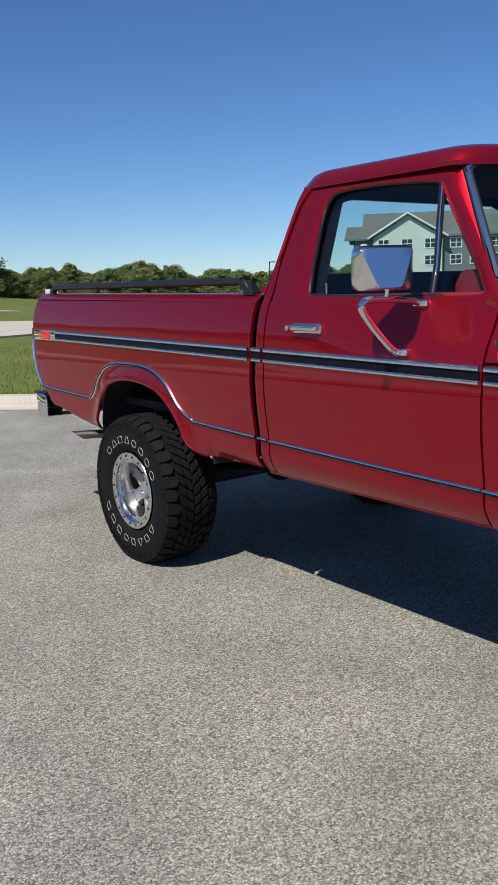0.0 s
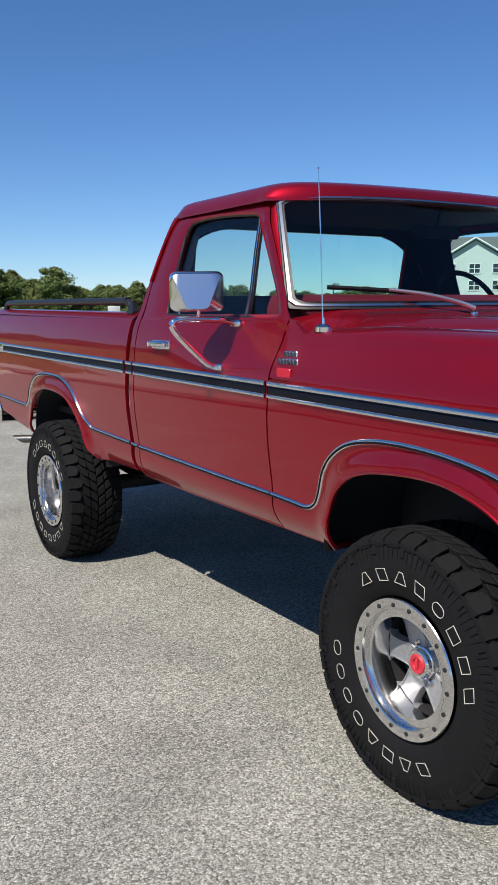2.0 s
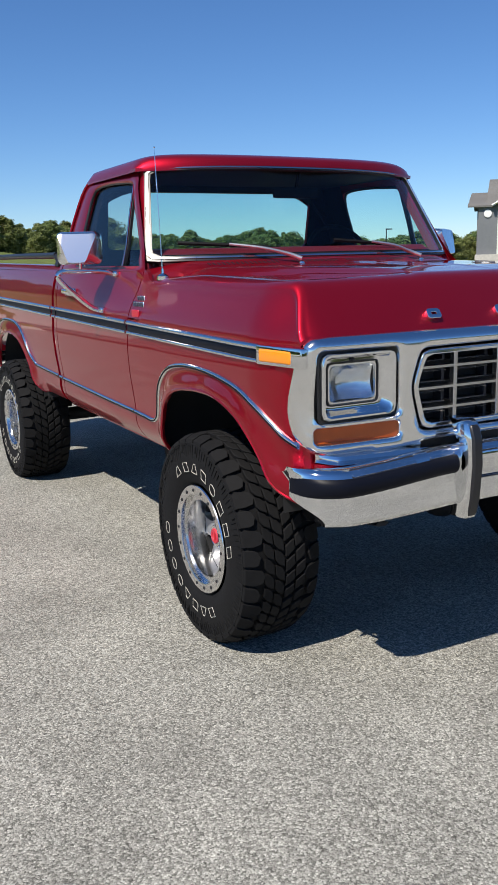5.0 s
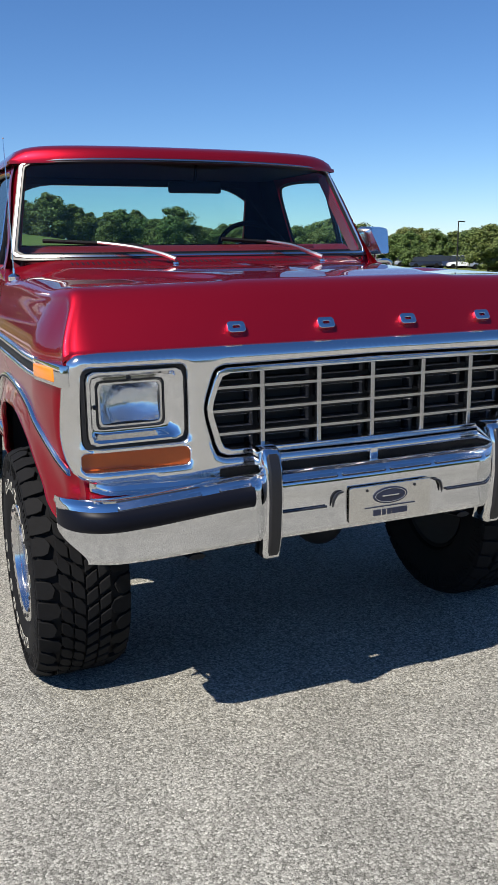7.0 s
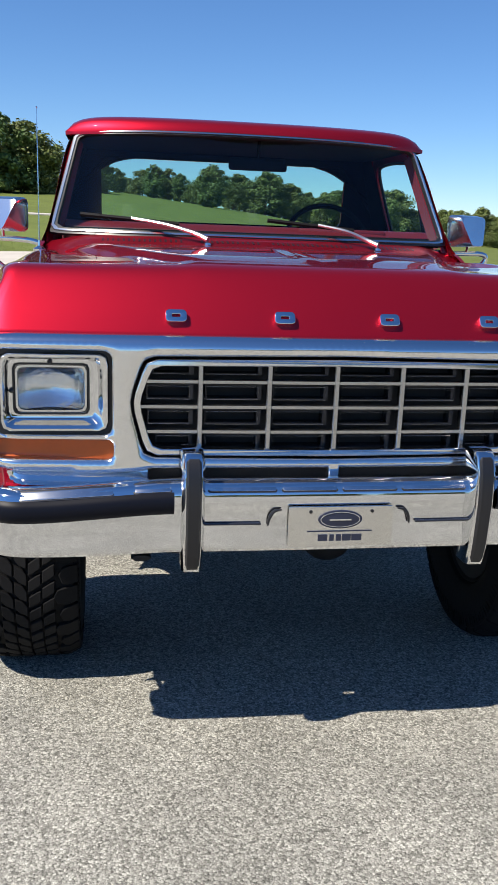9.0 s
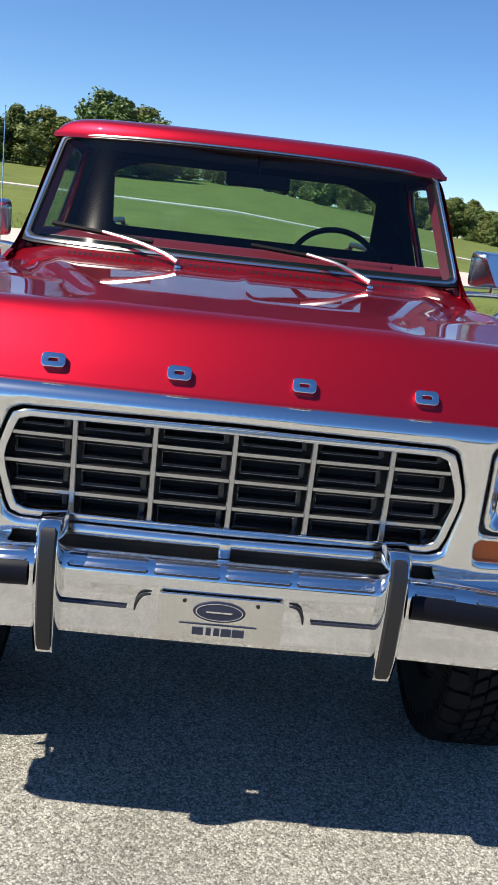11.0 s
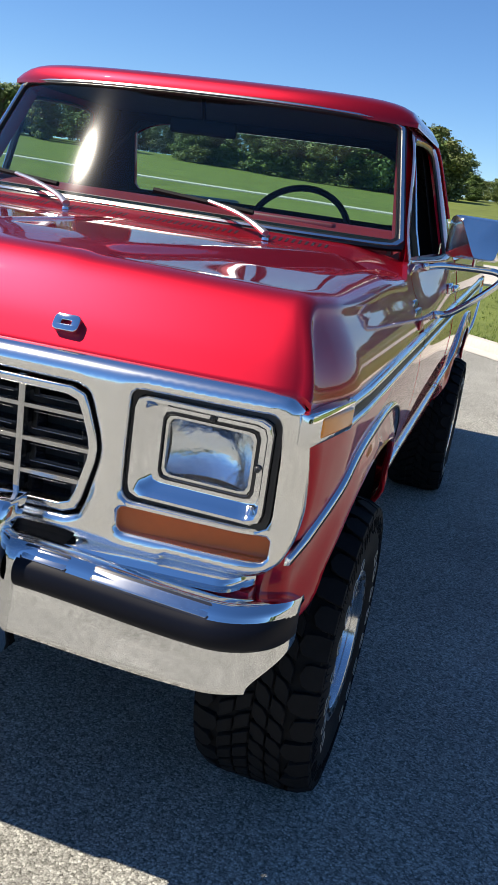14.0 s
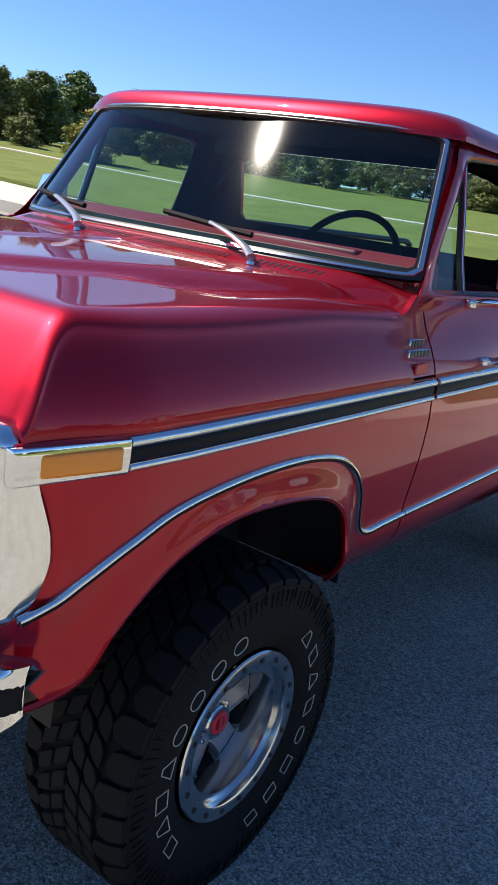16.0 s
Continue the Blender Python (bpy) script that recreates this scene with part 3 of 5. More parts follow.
roof = part("roof", rim(surf(roof_pt, 48, 40), (0, 0, -.015)), PAINT, truck, "red cab roof")
for s in (-1, 1):
    bm = bmesh.new()
    tube(bm, [(s * (prof(z, y) + .006), y, z) for y, z in smooth_line([(1.03, 1.846), (1.10, 1.852), (1.4, 1.866), (1.62, 1.868), (1.73, 1.852), (1.785, 1.80), (1.825, 1.70), (1.856, 1.56)], 5)], .007, 8)
    part("drip_rail", bm, PAINT, roof, "red drip rail")
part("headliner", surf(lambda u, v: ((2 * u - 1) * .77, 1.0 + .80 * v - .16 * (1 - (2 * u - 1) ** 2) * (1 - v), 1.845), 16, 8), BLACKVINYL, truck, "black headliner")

# cab back with its window
RW = rrect(-.660, .660, 1.495, 1.808, .03, 6)
back_out = [(x, z) for x, z in resample([(0, 1.86), (.70, 1.86), (.775, 1.84), (.93, 1.40), (.90, .70), (-.90, .70), (-.93, 1.40), (-.775, 1.84), (-.70, 1.86)], 120)]
back_in = resample(RW, 120)
by = lambda z: float(np.interp(z, [.6, 1.38, 1.86], [1.925, 1.92, 1.825]))
bm = loft(bmesh.new(), [[(x, by(z), z) for x, z in back_out], [(x, by(z), z) for x, z in back_in], [(x, by(z) - .02, z) for x, z in back_in]])
cab_back = part("cab_back", bm, PAINT, truck, "red cab back wall")
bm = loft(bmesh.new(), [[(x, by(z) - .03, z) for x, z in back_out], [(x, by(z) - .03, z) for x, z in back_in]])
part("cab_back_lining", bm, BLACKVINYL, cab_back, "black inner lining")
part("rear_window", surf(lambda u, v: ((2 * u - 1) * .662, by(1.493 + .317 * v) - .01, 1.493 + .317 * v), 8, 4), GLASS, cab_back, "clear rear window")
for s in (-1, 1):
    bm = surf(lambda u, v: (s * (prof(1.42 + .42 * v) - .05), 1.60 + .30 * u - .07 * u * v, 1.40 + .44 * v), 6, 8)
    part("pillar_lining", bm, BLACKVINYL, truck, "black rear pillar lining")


# ---- wheels ----
TR, TW = .408, .305


def tyre_mesh():
    bm = bmesh.new()
    h = TW / 2
    half = [(-h + .055, .205), (-h + .020, .215), (-h + .004, .240), (-h - .004, .285), (-h, .325), (-h + .005, .366), (-h + .016, .388), (-h + .07, .393), (0, .394)]
    prof_ = half + [(-x, r) for x, r in half[-2::-1]]
    lathe(bm, prof_, 96)
    for v in bm.verts:
        if v.co.z < -.384:
            v.co.z = -.384 - (v.co.z + .384) * -.02
            v.co.x *= 1.03
    return mesh_of(bm, "tyre")


def lug_mesh(outline, r0, r1, drop=None, bevel=.0022):
    """One tread block: an outline of (x, angle) raised from r0 to r1, with a bevelled crown; drop(x) lowers the crown."""
    bm = bmesh.new()
    n = len(outline)
    ring = lambda r, k: [bm.verts.new((x, (r - (drop(x) if drop and k else 0)) * math.cos(a), (r - (drop(x) if drop and k else 0)) * math.sin(a))) for x, a in outline]
    lo, hi = ring(r0, 0), ring(r1, 1)
    top = bm.faces.new(hi)
    for k in range(n):
        bm.faces.new((lo[k], lo[(k + 1) % n], hi[(k + 1) % n], hi[k]))
    bmesh.ops.bevel(bm, geom=list(top.edges), offset=bevel, segments=1, affect="EDGES")
    return mesh_of(bm, "tread_block")


SHOULDERS, LUGS = 36, 46
SS, ST = 2 * math.pi / SHOULDERS, 2 * math.pi / LUGS
HW = TW / 2


def shoulder_outline(sg, o, reach):
    """A long block over the shoulder, its inner end cut to a point between the crown blocks."""
    pts = [(HW - .001, o), (HW - .030, o + .03 * SS), (HW - reach + .012, o + .12 * SS), (HW - reach, o + .42 * SS), (HW - reach + .010, o + .80 * SS), (HW - .032, o + .87 * SS), (HW - .001, o + .84 * SS)]
    return [(sg * x, a) for x, a in pts]


def crown_outline(xc, hw, o, skew):
    """A slanting six-sided block of the crown; skew is the angle by which it leans."""
    h = .40 * ST
    return [(xc - hw, o - h * .92 - skew), (xc + hw * .3, o - h * 1.02 + skew * .1), (xc + hw, o - h * .72 + skew), (xc + hw, o + h * .92 + skew), (xc - hw * .3, o + h * 1.02 - skew * .1), (xc - hw, o + h * .72 - skew)]


rounded = lambda x: .020 * clamp((abs(x) - (HW - .045)) / .045) ** 2
LUG_ME = []
for sg in (-1, 1):
    for k, reach in ((0, .074), (1, .058)):
        LUG_ME.append((lug_mesh(shoulder_outline(sg, (k + .25 * (sg > 0)) * SS, reach), .365, TR - .001, rounded), SHOULDERS // 2, 2 * SS))
for xc, o, skew in ((-.0625, .0, .24), (-.0205, .55, .24), (.0215, .0, -.24), (.0635, .45, -.24)):
    LUG_ME.append((lug_mesh(crown_outline(xc, .0185, o * ST, skew * ST), .385, TR), LUGS, ST))


def ribs_mesh():
    """Fine radial ribs, wider pads among them, and a thin ring round both shoulders of the tyre."""
    bm = bmesh.new()
    for k in range(SHOULDERS * 3):
        for sg in (-1, 1):
            a, r0 = (k + .3) * SS / 3, (.322, .334, .312, .340, .326, .318)[k % 6]
            pad = k % 6 == 3
            hw, rise = (.024, .0036) if pad else (.0042, .0026)
            vs = [bm.verts.new((sg * (HW + dx), r * math.cos(a + da), r * math.sin(a + da))) for r, dx in ((r0, -.0005), (.370, -.004)) for da in (-hw, hw)]
            mid = sum((v.co for v in vs), Vector()) / 4
            top = []
            for v in vs:
                c = v.co + (mid - v.co) * .12
                top.append(bm.verts.new((v.co.x + sg * rise, c.y, c.z)))
            bm.faces.new([top[i] for i in (0, 1, 3, 2)])
            for i, j in ((0, 1), (1, 3), (3, 2), (2, 0)):
                bm.faces.new((vs[i], vs[j], top[j], top[i]))
    for sg in (-1, 1):
        lathe(bm, [(sg * (HW - .012), .3695), (sg * (HW + .0005), .3705), (sg * (HW + .0005), .3745), (sg * (HW - .012), .3755)], 96)
    return mesh_of(bm, "sidewall_ribs")


RIBS_ME = ribs_mesh()


def rim_mesh():
    bm = bmesh.new()
    lathe(bm, [(-.125, .150), (-.126, .190), (-.126, .199), (-.134, .206), (-.141, .211), (-.145, .208), (-.146, .200), (-.145, .180), (-.142, .175), (-.128, .172), (-.085, .168), (-.040, .1665)], 72)
    return mesh_of(bm, "rim_barrel")


def spoke_mesh():
    """A flat straight-sided spoke between two raised borders, joined to its neighbours round the hub."""
    bm = bmesh.new()
    secs = []
    for r, w, x0 in ((.036, .0205, -.064), (.055, .0316, -.066), (.068, .0386, -.067), (.077, .0372, -.0675), (.087, .0345, -.068), (.100, .0332, -.068), (.130, .0328, -.067), (.148, .0340, -.066), (.158, .0385, -.065), (.164, .0450, -.064), (.1665, .0540, -.063)):
        sec = []
        e = .0032 + .001 * sstep(.15, .166, r)
        for o, dx in ((-w, .034), (-w, .0012), (-w + .0010, 0), (-w + e, 0), (-w + e + .0012, .0045), (0, .0048), (w - e - .0012, .0045), (w - e, 0), (w - .0010, 0), (w, .0012), (w, .034)):
            sec.append((x0 + .020 + dx, o, math.sqrt(max(r * r - o * o, 1e-6))))
        secs.append(sec)
    return mesh_of(loft(bm, secs, True, True), "spoke", False)


TYRE_ME, RIM_ME, SPOKE_ME = tyre_mesh(), rim_mesh(), spoke_mesh()


def sidewall_outline(outer, inner):
    """One raised white outline of the sidewall, at the top of the tyre."""
    return mesh_of(plate(outer, [inner], .0015, .0003, lambda c: Vector((-TW / 2 - .0035 - c.z, c.x, c.y)), 0), "sidewall_block", False)


oval = lambda a, b: [(a * math.copysign(abs(math.cos(t)) ** .75, math.cos(t)), b * math.sin(t)) for t in (2 * math.pi * k / 20 for k in range(20))]
slab = lambda d: [(-.023 + d, -.018 + d), (.023 - d, -.018 + d), (.023 - d, .018 - d), (-.023 + d, .018 - d)]
leaning = lambda d: [(-.026 + d * 1.2, -.018 + d), (.015 - d * .7, -.018 + d), (.026 - d * 1.2, .018 - d), (-.015 + d * .7, .018 - d)]
wedge = lambda d: [(-.025 + d * 1.6, -.018 + d), (.025 - d * 1.6, -.018 + d), (.008 - d * .6, .018 - d), (-.008 + d * .6, .018 - d)]
BLOCK_ME = [sidewall_outline(f(0), f(.0015)) for f in (slab, leaning, wedge)] + [sidewall_outline(oval(.024, .018), oval(.0225, .0165))]
bolt_bm = bmesh.new()
lathe(bolt_bm, [(.004, .007), (-.002, .007), (-.004, .003), (-.004, .0005)], 8)
BOLT_ME = mesh_of(bolt_bm, "bolt")
nut_bm = bmesh.new()
lathe(nut_bm, [(.02, .0095), (-.008, .0095), (-.015, .005), (-.015, .0005)], 6)
NUT_ME = mesh_of(nut_bm, "lug_nut", False)


def wheel(at, s, front, spin, turned):
    w = thing("wheel", "", "", at)
    w.parent = truck
    w.rotation_euler = (0, 0, 0 if s < 0 else math.pi)
    tyre = part("tyre", TYRE_ME, RUBBER, w, "black off-road tyre with white outlined sidewall blocks")
    part("sidewall_ribs", RIBS_ME, RUBBER, w, "raised radial ribs of the sidewall")["kind"] = "stuff"
    for lm, count, step in LUG_ME:
        for k in range(count):
            lg = part("tread_block", lm, RUBBER, w)
            lg.rotation_euler = (k * step, 0, 0)
    r = part("rim", RIM_ME, SATIN, w, "polished aluminium wheel rim")
    # the polished barrel goes on in black, which paints its shade
    bm = bmesh.new()
    lathe(bm, [(-.040, .1665), (-.02, .164), (.05, .165), (.12, .205)], 48)
    part("rim_barrel", bm, UNDER, w, "rim barrel behind the spokes, its shade painted black")
    for k in range(6):
        sp = part("spoke", SPOKE_ME, SPOKE_ALU, w)
        sp.rotation_euler = (2 * math.pi * k / 6 + spin, 0, 0)
    for k in range(18):
        a = 2 * math.pi * k / 18
        b = part("rim_bolt", BOLT_ME, UNDER, w)
        b.location = (-.1455, .190 * math.cos(a), .190 * math.sin(a))
    for k in range(6):
        a = 2 * math.pi * (k + .5) / 6 + spin
        nu = part("lug_nut", NUT_ME, CHROME, w)
        nu.location = (-.040, .058 * math.cos(a), .060 * math.sin(a))
    for start, gap, kinds in ((turned, 16.4, (2, 1, 2, 1, 3, 0, 0, 1)), (turned + 184, 15.6, (1, 2, 0, 2, 3, 3, 3, 3))):
        for k, kind in enumerate(kinds):
            a = radians(start + (k - 3.5) * gap)
            lt = part("sidewall_block", BLOCK_ME[kind], WHITELINE, w, "white outlined sidewall block")
            lt.rotation_euler = (a, 0, 0)
            lt.location = (0, -.280 * math.sin(a), .280 * math.cos(a))
    bm = bmesh.new()
    lathe(bm, [(.115, .0005), (.115, .19), (.05, .16), (.0, .150), (-.01, .08), (-.03, .075), (-.035, .001)], 40)
    part("brake_drum", bm, UNDER, w, "dark brake drum behind the spokes")
    bm = bmesh.new()
    if front:
        lathe(bm, [(-.03, .047), (-.070, .047), (-.073, .049), (-.078, .049), (-.080, .045), (-.092, .044), (-.096, .040), (-.096, .031), (-.088, .030)], 28)
        hub = part("hub", bm, CHROME, w, "chrome locking hub")
        bm = bmesh.new()
        lathe(bm, [(-.084, .030), (-.098, .030), (-.101, .027), (-.100, .018), (-.094, .015), (-.093, .0005)], 24)
        box(bm, -.102, -.092, -.0045, .0045, -.017, .017, .002)
        dial = part("hub_dial", bm, REDHUB, w, "red locking hub dial")
        hub.location.x = dial.location.x = .020
    else:
        lathe(bm, [(-.03, .036), (-.070, .036), (-.076, .032), (-.078, .0005)], 28)
        part("hub", bm, SPOKE_ALU, w, "grey aluminium hub cap").location.x = .018
    return w


wheel((-.865, 0, .388), -1, True, -1.571, 26)
wheel((.865, 0, .388), 1, True, 1.40, 105)
wheel((-.890, 2.990, .388), -1, False, .0, 185)
wheel((.890, 2.990, .388), 1, False, .2, 40)

# ---- underbody ----
bm = bmesh.new()
for s in (-1, 1):
    box(bm, *sorted((s * .36, s * .44)), -.62, 4.1, .56, .70, .008)
for y in (-.5, .9, 1.9, 2.5, 3.9):
    box(bm, -.4, .4, y - .05, y + .05, .58, .66, .008)
part("frame", bm, UNDER, truck, "black ladder frame")
for y in (0, 2.99):
    bm = bmesh.new()
    tube(bm, [(-.74, y, .388), (.74, y, .388)], .045, 14)
    axle = part("axle", bm, UNDER, truck, "black axle tube")
    bm = bmesh.new()
    bmesh.ops.create_icosphere(bm, subdivisions=3, radius=.12, matrix=Matrix.Translation((.18 if y < 1 else 0, y, .40)) @ Matrix.Diagonal((.9, 1, 1, 1)))
    part("differential", bm, UNDER, axle)
    for s in (-1, 1):
        bm = bmesh.new()
        for k in range(4):
            L = .50 - .08 * k
            tube(bm, smooth_line([(s * .52, y - L, .50 + .04 * k * 0), (s * .52, y, .445 + .012 * k), (s * .52, y + L, .52)], 4), .010, 6, flat=3)
        part("leaf_spring", bm, UNDER, truck, "black leaf spring")
        bm = bmesh.new()
        tube(bm, [(s * .60, y + .12, .42), (s * .56, y + .22, .92)], .028, 10)
        part("shock_absorber", bm, UNDER, truck, "dark shock absorber")
bm = bmesh.new()
tube(bm, [(.05, 1.2, .52), (0, 2.85, .42)], .04, 12)
tube(bm, [(.2, .15, .42), (.2, 1.0, .50)], .03, 12)
part("drive_shaft", bm, UNDER, truck)
bm = bmesh.new()
box(bm, -.22, .28, .75, 1.3, .42, .72, .05)
part("transfer_case", bm, UNDER, truck, "dark transfer case")
bm = bmesh.new()
box(bm, -.34, .34, -.35, .75, .55, 1.1, .05)
part("engine_block", bm, UNDER, truck, "dark engine in the bay")
bm = bmesh.new()
box(bm, -.86, .86, .50, 1.92, .655, .70, .01)
part("cab_floor", bm, UNDER, truck, "black cab floor underside")
bm = bmesh.new()
tube(bm, smooth_line([(-.45, 1.6, .55), (-.5, 2.3, .60), (-.52, 2.9, .78), (-.55, 3.4, .62), (-.82, 3.60, .60), (-.93, 3.665, .60)], 5), .021, 12)
exh = part("exhaust_pipe", bm, EXHAUST, truck, "steel exhaust pipe")
bm = bmesh.new()
lathe(bm, [(.06, .022), (.0, .022), (0, .026), (.16, .026), (.16, .022)], 24)
for v in bm.verts:
    if v.co.x < .03:
        v.co.x -= 1.3 * v.co.z
tip = part("exhaust_tip", bm, EXHAUST, exh, "dark steel exhaust tip cut at a slant")
tip.matrix_local = pose(-.99, 3.70, .60, 0, 0, -25)
for y0, y1 in ((-.52, .44), (2.34, 3.44)):
    for s in (-1, 1):
        ym, hw = (y0 + y1) / 2, (y1 - y0) / 2

        def house(u, v, s=s, ym=ym, hw=hw):
            a = math.pi * u
            return (s * (.60 + .345 * v), ym - hw * 1.03 * math.cos(a), .62 + .42 * math.sin(a) ** .7)
        bm = surf(house, 20, 2)
        vs = [bm.verts.new((s * .60, ym + dy, z)) for dy, z in ((-hw * 1.03, .62), (-hw, .9), (0, 1.06), (hw, .9), (hw * 1.03, .62))]
        bm.faces.new(vs)
        part("wheel_housing", bm, UNDER, truck, "black wheel housing")

# ---- front end ----
def face_y(x):
    ax = abs(x)
    return -.705 + .028 * (ax / .9) ** 2 + .055 * clamp((ax - .84) / .10) ** 2


GR = [(0, 1.146), (.50, 1.140), (.525, 1.128), (.556, 1.03), (.552, .99), (.525, .885), (.505, .870), (0, .866), (-.505, .870), (-.525, .885), (-.552, .99), (-.556, 1.03), (-.525, 1.128), (-.50, 1.140)]
OUT = [(0, 1.196), (.45, 1.196), (.85, 1.194), (.912, 1.189), (.934, 1.170), (.941, 1.12), (.945, 1.04), (.947, .95), (.943, .90), (.931, .862), (.905, .836), (.87, .824), (.62, .824), (.53, .830), (.50, .837), (0, .838)]
OUT = OUT + [(-x, z) for x, z in OUT[-2:0:-1]]
OUT = resample(OUT, 140)
HLP = lambda s: [(s * x, z) for x, z in rrect(.605, .898, .930, 1.152, .022)]
AMB = lambda s: [(s * x, z) for x, z in rrect(.603, .906, .864, .914, .012)]
GRL = resample(GR, 90)


def on_face(d=0.0):
    return lambda c: Vector((c.x, face_y(c.x) + .012 - c.z + d, c.y))


def inside(P, loop):
    """Which points lie within a closed loop."""
    P, A = np.asarray(P, float), np.asarray(loop, float)
    hit = np.zeros(len(P), bool)
    for (x0, z0), (x1, z1) in zip(A, np.roll(A, -1, 0)):
        if z0 != z1:
            hit ^= ((z0 > P[:, 1]) != (z1 > P[:, 1])) & (P[:, 0] < (x1 - x0) * (P[:, 1] - z0) / (z1 - z0) + x0)
    return hit


def near(P, Q):
    """Distance of each point to the nearest of others."""
    P, Q = np.asarray(P, float), np.asarray(Q, float)
    return np.sqrt(((P[:, None, :] - Q[None]) ** 2).sum(-1)).min(1)


def moulded(outer, holes, step, r_out, r_hole, base, depth):
    """A pressed sheet over a fine grid, whose edges roll back round its outline and openings."""
    loops = [[tuple(p) for p in resample(lp, max(24, int(sum(math.dist(q, lp[(i + 1) % len(lp)]) for i, q in enumerate(lp)) / step)))] for lp in (outer, *holes)]
    dense = [np.array(resample(lp, len(lp) * 6)) for lp in loops]
    oa, ha = dense[0], np.concatenate(dense[1:])
    ok = lambda P: inside(P, loops[0]) & ~np.any([inside(P, lp) for lp in loops[1:]], axis=0)
    pts, edges = [], []
    for lp in loops:
        n0 = len(pts)
        pts += lp
        edges += [(n0 + k, n0 + (k + 1) % len(lp)) for k in range(len(lp))]
    for k, lp in enumerate(loops):
        A = np.array(lp)
        T = np.roll(A, -1, 0) - np.roll(A, 1, 0)
        N = np.stack([-T[:, 1], T[:, 0]], 1) / np.linalg.norm(T, axis=1)[:, None]
        if ok(A + N * .002).mean() < .5:
            N = -N
        for off in ((.003, .008, .015, .024) if k == 0 else (.002, .005, .009)):
            R = A + N * off
            keep = ok(R) & (near(R, oa) > off * .93) & (near(R, ha) > off * .93)
            n0, at = len(pts), {}
            for i in np.flatnonzero(keep):
                at[i] = len(pts)
                pts.append(tuple(R[i]))
            edges += [(at[i], at[(i + 1) % len(R)]) for i in at if (i + 1) % len(R) in at]
    lo, hi = oa.min(0), oa.max(0)
    g = np.array([(lo[0] + i * step, lo[1] + (j + .5 * (i % 2)) * step) for i in range(int((hi[0] - lo[0]) / step) + 1) for j in range(int((hi[1] - lo[1]) / step) + 1)])
    g = g[ok(g)]
    g = g[near(g, np.array(pts)) > step * .55]
    pts += [tuple(p) for p in g]
    vs, _, fs, _, _, _ = delaunay_2d_cdt([Vector(p) for p in pts], edges, [], 0, 1e-6)
    V = np.array([tuple(v) for v in vs])
    do, dh = near(V, oa), near(V, ha)
    bm = bmesh.new()
    made = []
    for (x, z), a, b in zip(V, do, dh):
        ro, y = r_out(x, z), base(x, z)
        if a < ro:
            y += ro - math.sqrt(max(0, ro * ro - (ro - a) ** 2))
        if b < r_hole:
            y += .8 * (r_hole - math.sqrt(max(0, r_hole ** 2 - (r_hole - b) ** 2)))
        made.append(bm.verts.new((x, y, z)))
    good = ok(np.array([V[list(f)].mean(0) for f in fs]))
    for f, k in zip(fs, good):
        if k:
            bm.faces.new([made[i] for i in f])
    bmesh.ops.delete(bm, geom=[v for v in bm.verts if not v.link_faces], context="VERTS")
    return rim(bm, (0, depth, 0))


def side_bow(z):
    """The surround's flanks sweep back most at mid height."""
    return -.75 + .62 * math.exp(-((z - .97) / .11) ** 2)


